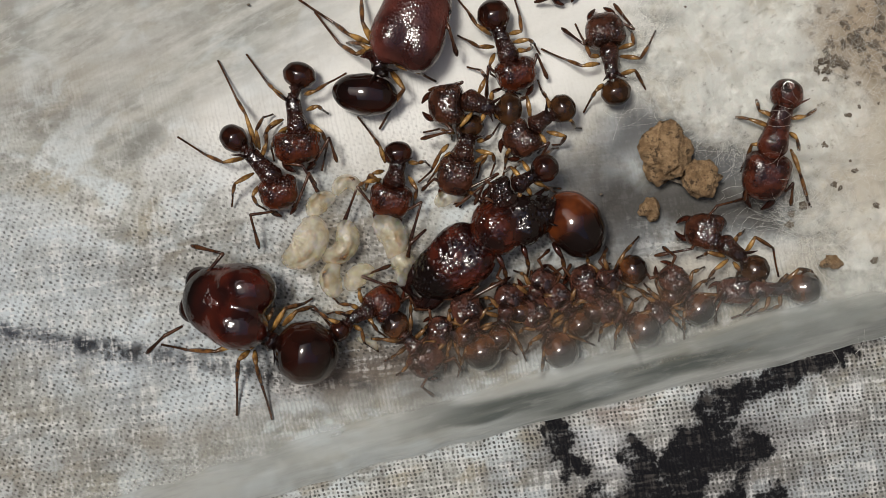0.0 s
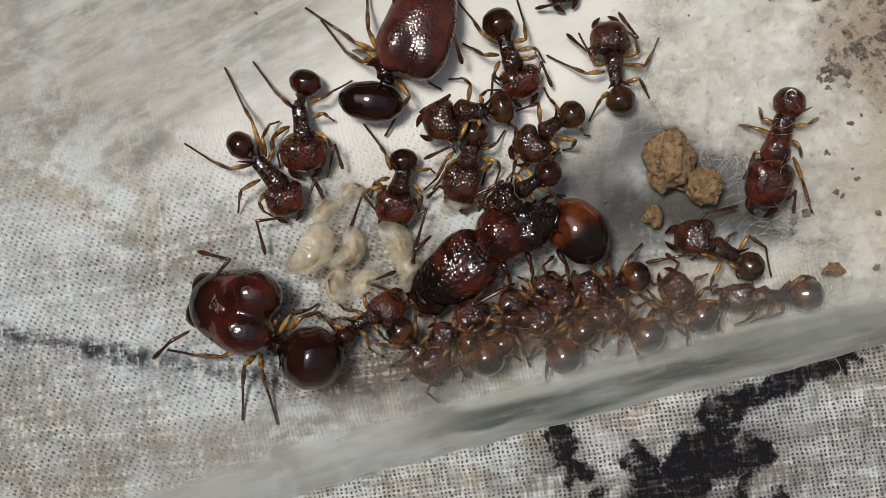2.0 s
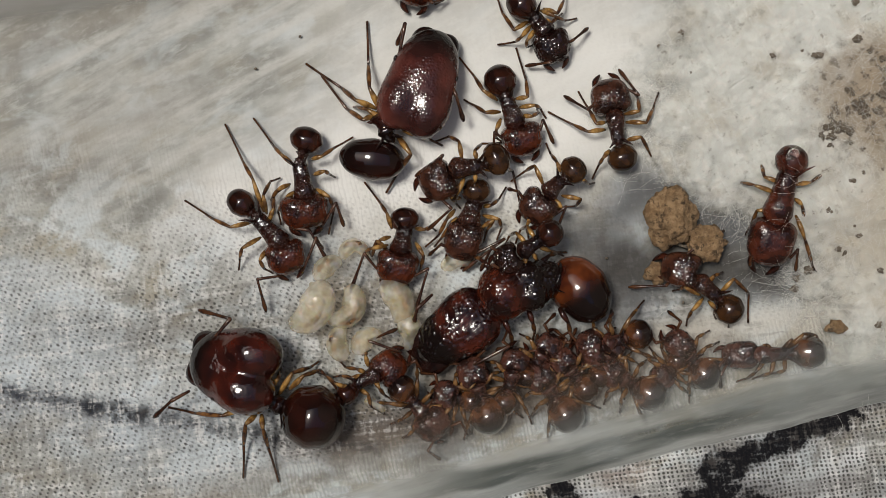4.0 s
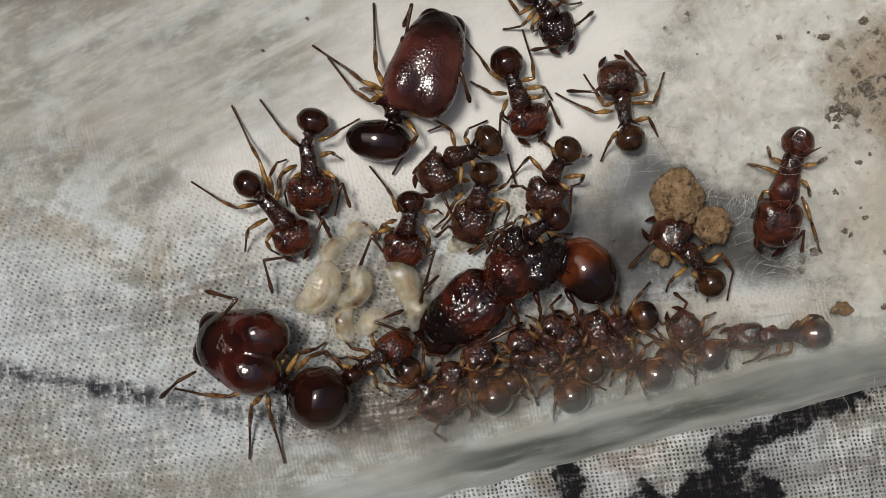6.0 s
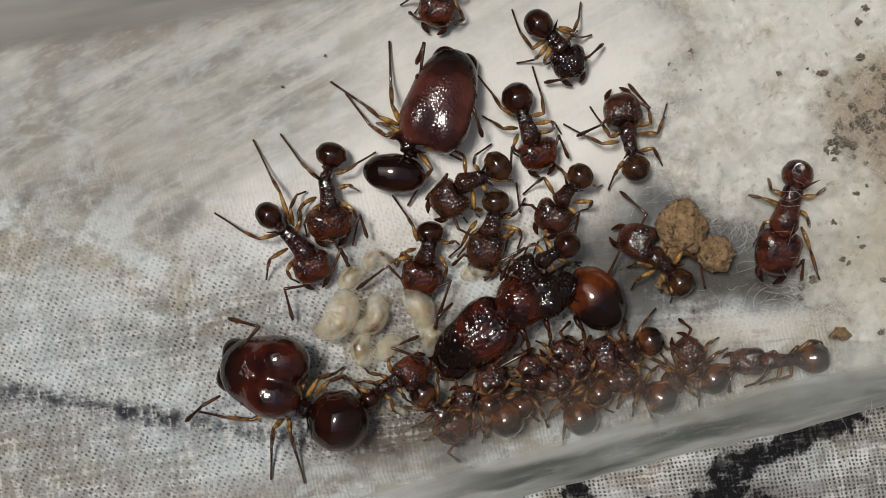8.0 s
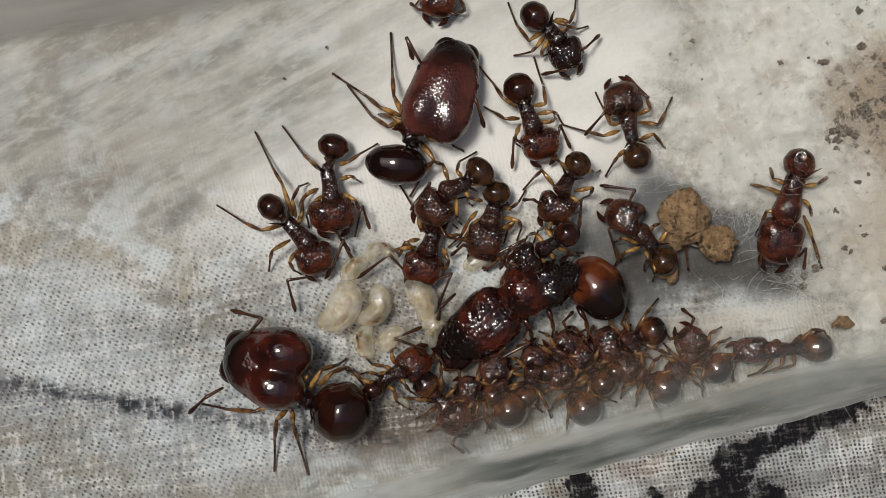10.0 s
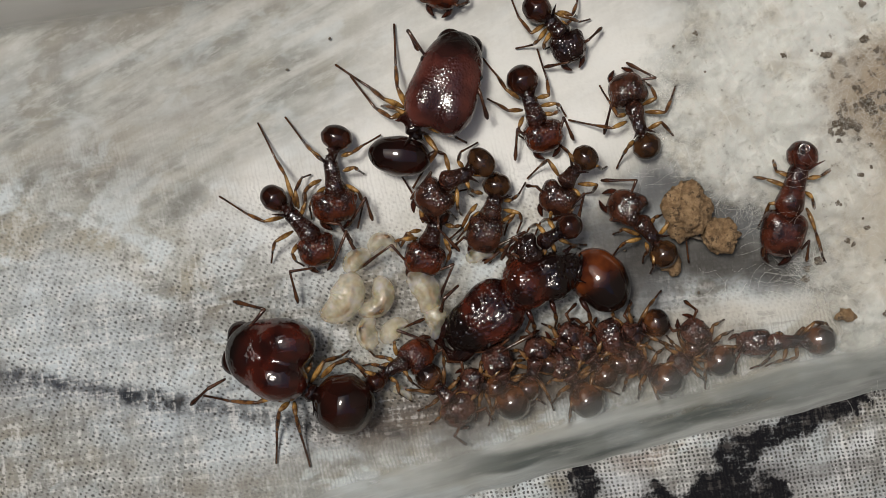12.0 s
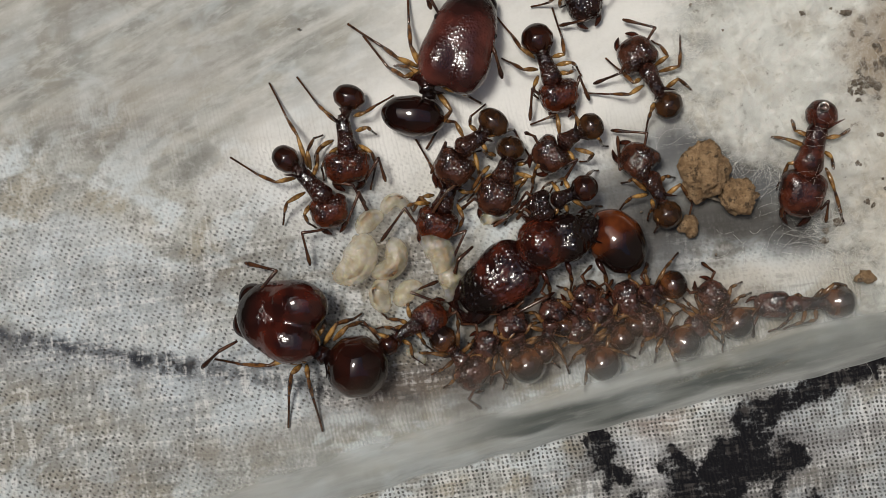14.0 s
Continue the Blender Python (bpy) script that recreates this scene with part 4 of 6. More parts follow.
ant("worker", "worker ant with red head and glossy black gaster", pose(3.60 * MM, 6.80 * MM, 0, 0, 0, -69.0), lift=0,
    head=((1.47, 0.05), 1.64, 1.91, -6), thorax=((0, 0), 1.54, 1.09, -0),
    gaster=((-1.57, 0.05), 1.58, 1.64, -3),
    legs=(((-0.74, -0.41), (-1.42, -0.93), (-2.29, -1.03), (-3.46, -1.34)), ((-0.47, 0.45), (-0.33, 1.00), (-1.25, 1.29), (-2.89, 1.45)), ((-0.16, -0.49), (-0.37, -1.22), (-0.95, -1.54), (-1.43, -1.88)), ((-0.02, 0.48), (0.17, 1.18), (0.35, 1.44), (0.88, 1.58)), ((0.16, -0.58), (0.63, -1.02), (0.93, -1.11), (1.32, -0.76)), ((0.40, 0.44), (0.63, 0.86), (0.52, 1.28), (0.28, 1.33))),
    antennae=(((1.29, -0.74), (0.68, -1.13), (2.06, -1.72)), ((1.94, 0.59), (0.97, 1.31), (2.20, 1.44))))
ant_d = ant("olive", "brown worker ant with open jaws standing near the cotton", pose(8.74 * MM, 5.99 * MM, 0, 0, 0, 101.0), lift=0,
    head=((1.51, -0.03), 1.80, 1.85, -0), thorax=((0, 0), 1.40, 0.98, -3),
    gaster=((-1.49, -0.03), 1.31, 1.50, 5),
    legs=(((0.36, 0.46), (0.38, 0.94), (1.29, 1.05), (2.23, 1.23)), ((0.01, 0.52), (0, 1.43), (0.50, 2.04), (1.32, 3.10)), ((-1.01, 0.53), (-1.32, 0.99), (-1.57, 1.18), (-2.14, 1.60)), ((0.56, -0.55), (0.59, -1.23), (1.30, -1.34), (1.75, -1.22)), ((0.17, -0.54), (-0.14, -1.44), (0.54, -2.09), (1.20, -2.61)), ((-0.71, -0.36), (-0.65, -1.07), (-1.35, -1.44), (-1.98, -1.80))),
    antennae=(((1.52, 0.54), (1.12, 1.21), (2.19, 1.99)), ((1.81, -0.82), (1.31, -1.37), (2.80, -0.77))))
ant_e = ant("dark", "dark worker ant with pale amber legs on the pale cloth", pose(4.79 * MM, 10.92 * MM, 0, 0, 0, -50.5), lift=0,
    head=((1.16, -0.10), 1.68, 1.73, -18), thorax=((0, 0), 1.15, 1.10, 1),
    gaster=((-1.33, -0.10), 1.56, 1.45, 7),
    legs=(((-0.57, 0.48), (0.12, 0.79), (0.52, 1.17), (0.75, 1.81)), ((-0.54, 0.65), (0.10, 0.99), (-0.30, 1.74), (-0.92, 2.43)), ((-0.49, -0.33), (-0.52, -1.19), (-1.60, -1.06), (-2.84, -0.57)), ((-0.24, -0.35), (-0.03, -1.15), (-0.08, -1.38), (-0.54, -2.10)), ((0.01, -0.18), (0.28, -1.04), (0.46, -1.10), (0.52, -0.68)), ((-0.10, 0.36), (0.29, 0.46), (0.17, 1.07), (0.12, 1.38))),
    antennae=(((1.51, -0.71), (1.82, -0.63), (1.16, -1.67)), ((1.52, 0.53), (1.58, 0.88), (1.49, 1.91))))
ant("worker", "reddish brown worker ant with amber legs", pose(-0.70 * MM, 13.95 * MM, 0, 0, 0, -107.7), lift=0,
    head=((1.19, 0.07), 1.68, 1.85, 7), thorax=((0, 0), 0.97, 1.10, 0),
    gaster=((-1.42, 0.07), 1.50, 1.45, -4),
    legs=(((0.18, 0.21), (0.90, 1.18), (1.19, 1.51), (1.50, 1.10)), ((0.44, -0.62), (0.91, -1.23), (1.06, -1.50), (1.38, -1.87)), ((-0.01, -0.61), (0.04, -1.35), (-0.48, -1.98), (-0.69, -2.67)), ((-0.28, 0.22), (-0.65, 0.85), (-1.26, 0.99), (-1.92, 1.26)), ((0.22, -0.39), (1.05, -0.73), (1.16, -0.85), (1.58, -1.04)), ((0, 0.31), (0.26, 0.83), (-0.10, 1.20), (-0.19, 1.65))),
    antennae=(((1.87, -0.17), (1.96, -0.74), (1.66, -1.30)), ((1.53, 0.63), (1.65, 1.03), (1.22, 1.45))))
ant_f = ant("worker", "red-brown worker ant tending the pale larvae", pose(-1.68 * MM, 0.57 * MM, 0, 0, 0, -98.8), lift=0,
    head=((1.34, -0.08), 1.80, 1.96, -2), thorax=((0, 0), 1.22, 1.15, -3),
    gaster=((-0.98, -0.08), 1.15, 1.47, 17),
    legs=(((-0.46, -0.61), (-1.16, -0.95), (-1.61, -1.37), (-2.52, -2.32)), ((-0.63, 0.52), (-0.64, 0.99), (-0.82, 1.29), (-0.67, 1.54)), ((0.53, -0.76), (0.25, -1.25), (1.04, -1.38), (0.81, -1.66)), ((0.38, -0.70), (0.67, -1.46), (0.88, -1.76), (0.86, -1.99)), ((0.04, 0.63), (0.65, 1.14), (1.22, 1.08), (1.57, 1.04)), ((-0.04, -0.63), (0.17, -1.07), (0.54, -1.34), (0.68, -1.57))),
    antennae=(((1.67, -0.97), (0.96, -1.77), (2.96, -2.18)), ((1.83, 0.63), (1.21, 1.44), (3.36, 1.14))))
ant_g = ant("olive", "dark worker ant pressed against the larvae", pose(1.64 * MM, 1.79 * MM, 0, 0, 0, -103.9), lift=0,
    head=((1.32, -0.07), 2.07, 1.80, 1), thorax=((0, 0), 1.16, 1.25, -2),
    gaster=((-1.18, -0.07), 1.25, 1.47, 9),
    legs=(((0.53, 0.64), (0.02, 1.14), (0.58, 0.96), (1.18, 0.95)), ((-0.07, 0.58), (-0.07, 1.39), (0.28, 1.62), (0.91, 1.57)), ((-0.01, -0.82), (0.55, -1.10), (1.42, -1.30), (2.11, -1.79)), ((0.34, -0.64), (0.76, -0.83), (1.53, -1.14), (2.00, -1.36)), ((-0.61, -0.68), (-0.57, -1.10), (-0.68, -1.40), (-0.34, -2.17)), ((-0.51, 0.50), (-0.63, 0.84), (-1.03, 1.15), (-1.73, 1.37))),
    antennae=(((1.97, 0.51), (0.79, 1.88), (2.81, 0.30)), ((1.93, -0.48), (1.80, -1.07), (2.47, -1.52))))
ant_h = ant("olive", "worker ant with bumpy dark head crossing over its nestmates", pose(1.43 * MM, 4.14 * MM, 0, 0, 0, -170.7), lift=0.80,
    head=((1.49, 0.14), 1.78, 1.88, 9), thorax=((0, 0), 1.35, 1.13, -16),
    gaster=((-1.50, 0.14), 1.24, 1.67, 3),
    legs=(((0.04, -0.49), (-0.25, -1.28), (0, -1.80), (0.67, -1.96)), ((-0.61, -0.21), (-0.60, -0.62), (-1.06, -0.96), (-2.09, -0.83)), ((-0.81, 0.43), (-1.60, 0.86), (-2.03, 1.10), (-1.59, 2.60)), ((0.24, 0.39), (0.78, 1.16), (0.89, 1.37), (0.84, 1.64)), ((0.80, 0.44), (1.32, 1.07), (1.21, 1.32), (1.13, 1.68)), ((-0.33, 0.35), (-0.24, 0.78), (-0.10, 0.98), (-0.21, 1.25))),
    antennae=(((1.16, -0.71), (0.85, -0.96), (2.44, -0.52)), ((1.75, 0.85), (1.25, 1.50), (2.79, 1.61))))
ant_i = ant("olive", "dark worker ant with olive-brown gaster", pose(5.56 * MM, 3.10 * MM, 0, 0, 0, -143.0), lift=0.70,
    head=((1.22, 0.12), 1.67, 1.78, 7), thorax=((0, 0), 0.95, 1.02, -2),
    gaster=((-1.24, 0.12), 1.24, 1.40, -8),
    legs=(((0.26, -0.46), (-0.18, -1.34), (0.26, -1.53), (1.00, -1.74)), ((-0.75, -0.21), (-0.91, -0.73), (-1.06, -1.22), (-1.29, -1.78)), ((-1.08, 0.49), (-1.23, 0.87), (-1.30, 1.20), (-1.62, 1.42)), ((0.02, 0.58), (-0.56, 1.31), (-0.25, 1.45), (0.03, 1.22)), ((1.55, 0.11), (2.24, 0.29), (2.57, 0.71), (3.02, 1.22)), ((0.39, 0.40), (0.40, 1.00), (0.68, 1.09), (0.83, 1.13))),
    antennae=(((1.16, 0.93), (0.29, 1.08), (1.60, 1.68)), ((1.45, -0.49), (1.37, -1.08), (1.58, -1.52))))
ant_j = ant("dark", "dark worker ant resting on the giant soldier", pose(4.43 * MM, 0.29 * MM, 0, 0, 0, -149.9), lift=1.80,
    head=((1.19, -0.02), 1.37, 1.43, -4), thorax=((0, 0), 1.02, 0.90, 1),
    gaster=((-1.13, -0.02), 1.32, 1.32, 1),
    legs=(((-0.33, 0.18), (-0.75, 0.74), (-1.12, 1.11), (-1.33, 1.39)), ((0.07, -0.21), (0.18, -0.90), (0.43, -0.90), (0.92, -0.55)), ((-0.42, -0.24), (-0.42, -0.86), (-0.19, -0.86), (0.37, -0.39)), ((0.41, 0.38), (0.76, 0.64), (0.90, 0.74), (1.06, 0.81)), ((-0.73, -0.22), (-1.49, -0.55), (-2.15, -0.68), (-2.47, -0.58)), ((0.04, 0.28), (0.04, 0.75), (-0.08, 0.98), (-0.16, 1.20))),
    antennae=(((1.64, 0.30), (1.99, -0.22), (2.48, 0.13)), ((1.35, -0.48), (1.58, -0.92), (2.58, -0.24))))
ant_k = ant("olive", "brown worker ant walking across the cloth", pose(14.65 * MM, -3.13 * MM, 0, 0, 0, 141.6), lift=0,
    head=((1.50, 0.07), 2.03, 1.70, 29), thorax=((0, 0), 1.27, 1.04, 1),
    gaster=((-1.51, 0.07), 1.43, 1.48, -5),
    legs=(((0.01, 0.46), (0.88, 0.86), (0.83, 1.02), (0.93, 1.28)), ((-0.19, 0.48), (0.08, 1.31), (-0.04, 1.67), (-0.27, 2.03)), ((-0.66, -0.24), (-0.48, -1.15), (-1.63, -1.36), (-2.81, -0.51)), ((-0.49, 0.42), (-0.90, 0.61), (-1.05, 0.80), (-1.39, 0.97)), ((0.11, -0.33), (0.24, -0.65), (0.02, -1.04), (-0.08, -1.27)), ((-0.87, 0.12), (-1.62, 0.73), (-1.88, 0.74), (-2.09, 0.96))),
    antennae=(((1.59, 0.83), (1.56, 1.19), (2.67, 2.50)), ((1.89, -0.39), (1.88, -1.23), (0.83, -2.57))))
ant("red", "reddish ant half buried in cotton fibres", pose(16.64 * MM, 2.64 * MM, 0, 0, 0, -104.7), lift=0.75,
    head=((2.26, 0.07), 2.35, 2.14, 3), thorax=((0, 0), 2.36, 1.50, -1),
    gaster=((-1.75, 0.07), 1.50, 1.61, -5),
    legs=(((-0.61, -0.31), (-0.67, -1.03), (-1.42, -1.12), (-2.68, -1.38)), ((-0.06, -0.25), (-0.16, -1.40), (-0.23, -1.86), (-0.51, -2.53)), ((-0.70, 0.57), (-0.97, 1.19), (-1.85, 2.13), (-2.53, 2.96)), ((0.75, 0.95), (1.71, 1.61), (2.86, 2.65), (3.71, 3.79)), ((0.73, -0.04), (0.99, -0.96), (1.63, -0.80), (2.19, -0.82)), ((-0.03, 0.69), (0.18, 1.07), (0.70, 1.66), (1.31, 2.02))),
    antennae=(((3.13, -0.04), (2.89, -0.74), (3.68, -0.54)), ((2.82, 1.15), (2.34, 1.35), (3.33, 1.68))))
ant("rugged", "huge glossy soldier ant with ridged dark red head", pose(3.95 * MM, -1.80 * MM, 0, 0, 0, -161.5), lift=0,
    head=((3.48, 1.00), 4.12, 3.12, 19), thorax=((0, 0), 3.35, 3.02, -2),
    gaster=((-2.82, 1.03), 3.45, 2.75, -72),
    legs=(((-0.10, 1.12), (-0.10, 1.87), (-0.09, 2.40), (0.09, 2.78)), ((-1.52, 1.60), (-1.73, 2.36), (-1.74, 3.01), (-1.72, 3.50)), ((0.89, -1.08), (1.31, -1.86), (1.54, -2.10), (2.15, -1.54)), ((-0.23, -0.99), (-0.63, -1.44), (-1.00, -1.45), (-1.34, -1.48)), ((-1.14, -0.69), (-1.91, -1.01), (-2.44, -0.97), (-2.87, -0.82)), ((1.20, 1.12), (1.09, 1.99), (1.10, 2.49), (1.36, 2.65))),
    antennae=(((3.23, 2.87), (1.35, 2.53), (1.98, 2.59)), ((4.08, -1.00), (4.99, -0.60), (5.39, 0.06))))
ant("soldier", "giant soldier ant with polished two-lobed red-brown head", pose(-7.89 * MM, -7.42 * MM, 0, 0, 0, 147.6), lift=0,
    head=((2.55, -0.44), 4.53, 4.04, 19), thorax=((0, 0), 1.29, 1.40, 4),
    gaster=((-1.92, -0.44), 3.07, 3.13, 17),
    legs=(((0.07, -0.37), (0.06, -1.73), (-0.51, -2.30), (-0.68, -2.68)), ((-0.24, -0.89), (-0.47, -1.91), (-0.98, -2.44), (-2.27, -1.98)), ((0.25, 0.88), (-0.18, 1.32), (-0.89, 2.19), (-2.19, 3.43)), ((0.48, 1.03), (0.64, 1.59), (0.21, 2.73), (-0.61, 4.20)), ((1.16, 0.97), (1.80, 1.84), (3.11, 2.68), (4.40, 3.24)), ((0.68, -0.30), (0.48, -1.14), (0.64, -1.40), (1.01, -1.61))),
    antennae=(((3.77, 1.63), (4.23, 2.46), (4.59, 3.73)), ((4.16, -1.02), (3.95, -2.40), (5.54, -1.84))))
ant("worker", "small red-brown worker ant between two soldiers", pose(-3.38 * MM, -6.24 * MM, 0, 0, 0, 31.9), lift=0,
    head=((1.12, -0.12), 1.69, 1.69, 9), thorax=((0, 0), 1.22, 0.93, -5),
    gaster=((-1.36, -0.12), 1.09, 1.04, 13),
    legs=(((0.02, 0.30), (-0.20, 0.66), (-0.71, 1.01), (-0.89, 1.57)), ((0.28, 0.46), (0.50, 1.01), (0.59, 1.12), (0.74, 1.04)), ((-0.65, -0.25), (-0.39, -0.67), (-0.67, -1.28), (-0.36, -2.03)), ((-0.99, -0.04), (-1.48, 0.65), (-1.74, 1.17), (-2.08, 1.49)), ((0.22, -0.15), (0.22, -0.72), (0.20, -1.17), (0.36, -1.67)), ((-0.17, 0.25), (-0.65, 0.45), (-1.11, 0.78), (-1.54, 0.89))),
    antennae=(((2.04, 0.18), (0.99, 1.54), (2.45, 1.26)), ((1.80, -0.47), (2.43, -0.50), (2.38, -1.33))))
ant("amber", "worker ant huddled under fogged clear plastic", pose(-0.93 * MM, -7.69 * MM, 0, 0, 0, -48.4), lift=0.10,
    head=((1.04, 0), 1.63, 1.80, -0), thorax=((0, 0), 0.77, 0.93, 0),
    gaster=((-1.22, 0), 1.36, 1.42, -0),
    legs=(((0.28, -0.24), (0.66, -0.89), (0.72, -1.34), (0.70, -1.67)), ((-0.07, -0.22), (-0.11, -0.90), (-0.16, -1.34), (-0.22, -1.67)), ((-0.34, -0.24), (-1.12, -0.90), (-1.45, -1.33), (-1.81, -1.67)), ((0.27, 0.20), (0.67, 0.95), (0.73, 1.20), (0.69, 1.45)), ((-0.07, 0.18), (-0.12, 0.96), (-0.15, 1.20), (-0.21, 1.44)), ((-0.35, 0.21), (-1.12, 0.94), (-1.44, 1.20), (-1.84, 1.44))),
    antennae=(((1.70, -0.44), (1.88, -1.03), (2.70, -0.93)), ((1.69, 0.44), (1.88, 1.10), (2.71, 0.89))))
ant("amber", "worker ant huddled under fogged clear plastic", pose(2.05 * MM, -6.86 * MM, 0, 0, 0, 110.2), lift=0.10,
    head=((0.91, 0), 1.58, 1.52, 0), thorax=((0, 0), 0.55, 0.93, 0),
    gaster=((-1.30, 0), 1.80, 1.85, -0),
    legs=(((0.11, -0.21), (0.60, -0.92), (0.45, -1.26), (0.33, -1.54)), ((-0.22, -0.23), (-0.15, -0.93), (-0.40, -1.27), (-0.56, -1.54)), ((-0.48, -0.22), (-1.14, -0.94), (-1.69, -1.27), (-2.13, -1.55)), ((0.12, 0.22), (0.61, 0.92), (0.44, 1.26), (0.32, 1.57)), ((-0.22, 0.23), (-0.17, 0.92), (-0.40, 1.28), (-0.56, 1.57)), ((-0.49, 0.22), (-1.15, 0.91), (-1.67, 1.28), (-2.14, 1.56))),
    antennae=(((1.55, -0.38), (1.78, -0.92), (2.49, -0.77)), ((1.54, 0.38), (1.79, 0.90), (2.51, 0.77))))
ant("amber", "worker ant huddled under fogged clear plastic", pose(5.55 * MM, -6.91 * MM, 0, 0, 0, 123.9), lift=0.10,
    head=((0.88, 0), 1.52, 1.52, 0), thorax=((0, 0), 0.54, 0.93, 0),
    gaster=((-1.32, 0), 1.85, 1.80, 0),
    legs=(((0.09, -0.21), (0.59, -0.92), (0.40, -1.28), (0.29, -1.56)), ((-0.25, -0.22), (-0.19, -0.92), (-0.44, -1.28), (-0.61, -1.56)), ((-0.52, -0.23), (-1.17, -0.91), (-1.73, -1.28), (-2.19, -1.57)), ((0.08, 0.22), (0.58, 0.91), (0.40, 1.25), (0.26, 1.53)), ((-0.25, 0.21), (-0.16, 0.92), (-0.44, 1.24), (-0.62, 1.52)), ((-0.51, 0.22), (-1.17, 0.92), (-1.71, 1.27), (-2.18, 1.53))),
    antennae=(((1.48, -0.37), (1.74, -0.91), (2.44, -0.77)), ((1.49, 0.38), (1.76, 0.91), (2.45, 0.76))))
ant("amber", "worker ant huddled under fogged clear plastic", pose(3.60 * MM, -6.32 * MM, 0, 0, 0, 75.1), lift=0.10,
    head=((0.94, 0), 1.36, 1.42, 0), thorax=((0, 0), 0.79, 0.93, -0),
    gaster=((-1.17, 0), 1.25, 1.20, 0),
    legs=(((0.19, -0.24), (0.65, -0.90), (0.51, -1.33), (0.43, -1.65)), ((-0.15, -0.25), (-0.08, -0.90), (-0.29, -1.32), (-0.43, -1.65)), ((-0.40, -0.23), (-1.04, -0.90), (-1.51, -1.33), (-1.95, -1.65)), ((0.18, 0.21), (0.66, 0.95), (0.52, 1.21), (0.41, 1.45)), ((-0.13, 0.21), (-0.10, 0.95), (-0.27, 1.20), (-0.45, 1.45)), ((-0.38, 0.20), (-1.03, 0.95), (-1.53, 1.20), (-1.94, 1.45))),
    antennae=(((1.49, -0.36), (1.72, -0.81), (2.45, -0.74)), ((1.49, 0.35), (1.72, 0.87), (2.46, 0.70))))
ant("amber", "worker ant huddled under fogged clear plastic", pose(8.58 * MM, -4.49 * MM, 0, 0, 0, -163.2), lift=0.10,
    head=((1.06, 0), 1.52, 1.80, 0), thorax=((0, 0), 0.90, 0.93, 0),
    gaster=((-1.30, 0), 1.42, 1.52, 0),
    legs=(((0.21, -0.18), (0.73, -0.94), (0.58, -1.18), (0.47, -1.44)), ((-0.14, -0.19), (-0.09, -0.95), (-0.32, -1.19), (-0.51, -1.43)), ((-0.43, -0.19), (-1.14, -0.95), (-1.69, -1.18), (-2.19, -1.42)), ((0.22, 0.24), (0.74, 0.89), (0.57, 1.36), (0.46, 1.70)), ((-0.15, 0.24), (-0.08, 0.88), (-0.33, 1.34), (-0.50, 1.70)), ((-0.44, 0.24), (-1.15, 0.89), (-1.71, 1.35), (-2.18, 1.68))),
    antennae=(((1.66, -0.44), (1.92, -1.11), (2.62, -0.88)), ((1.67, 0.44), (1.92, 1.04), (2.62, 0.92))))
ant("amber", "worker ant huddled under fogged clear plastic", pose(9.26 * MM, -6.39 * MM, 0, 0, 0, 151.5), lift=0.10,
    head=((0.90, 0), 1.52, 1.42, 0), thorax=((0, 0), 0.58, 0.93, -0),
    gaster=((-1.27, 0), 1.69, 1.74, -0),
    legs=(((0.11, -0.22), (0.62, -0.93), (0.40, -1.26), (0.25, -1.54)), ((-0.23, -0.22), (-0.12, -0.93), (-0.41, -1.26), (-0.64, -1.52)), ((-0.48, -0.20), (-1.10, -0.94), (-1.69, -1.26), (-2.18, -1.54)), ((0.10, 0.21), (0.63, 0.93), (0.40, 1.28), (0.26, 1.59)), ((-0.22, 0.22), (-0.13, 0.91), (-0.44, 1.27), (-0.62, 1.58)), ((-0.50, 0.23), (-1.09, 0.92), (-1.69, 1.27), (-2.17, 1.59))),
    antennae=(((1.50, -0.36), (1.78, -0.85), (2.47, -0.71)), ((1.51, 0.36), (1.78, 0.85), (2.47, 0.72))))
ant("amber", "worker ant huddled under fogged clear plastic", pose(12.37 * MM, -5.22 * MM, 0, 0, 0, 131.3), lift=0.10,
    head=((0.76, 0), 1.58, 1.36, -0), thorax=((0, 0), 0.25, 0.93, -0),
    gaster=((-1.05, 0), 1.58, 1.69, 0),
    legs=(((0.09, -0.23), (0.55, -0.89), (0.31, -1.34), (0.16, -1.67)), ((-0.20, -0.23), (-0.10, -0.89), (-0.39, -1.34), (-0.57, -1.66)), ((-0.41, -0.23), (-0.89, -0.89), (-1.44, -1.33), (-1.86, -1.66)), ((0.09, 0.21), (0.55, 0.95), (0.31, 1.20), (0.16, 1.43)), ((-0.18, 0.19), (-0.07, 0.95), (-0.39, 1.19), (-0.57, 1.45)), ((-0.40, 0.20), (-0.89, 0.96), (-1.45, 1.20), (-1.86, 1.44))),
    antennae=(((1.40, -0.34), (1.65, -0.78), (2.33, -0.71)), ((1.39, 0.35), (1.67, 0.83), (2.34, 0.66))))
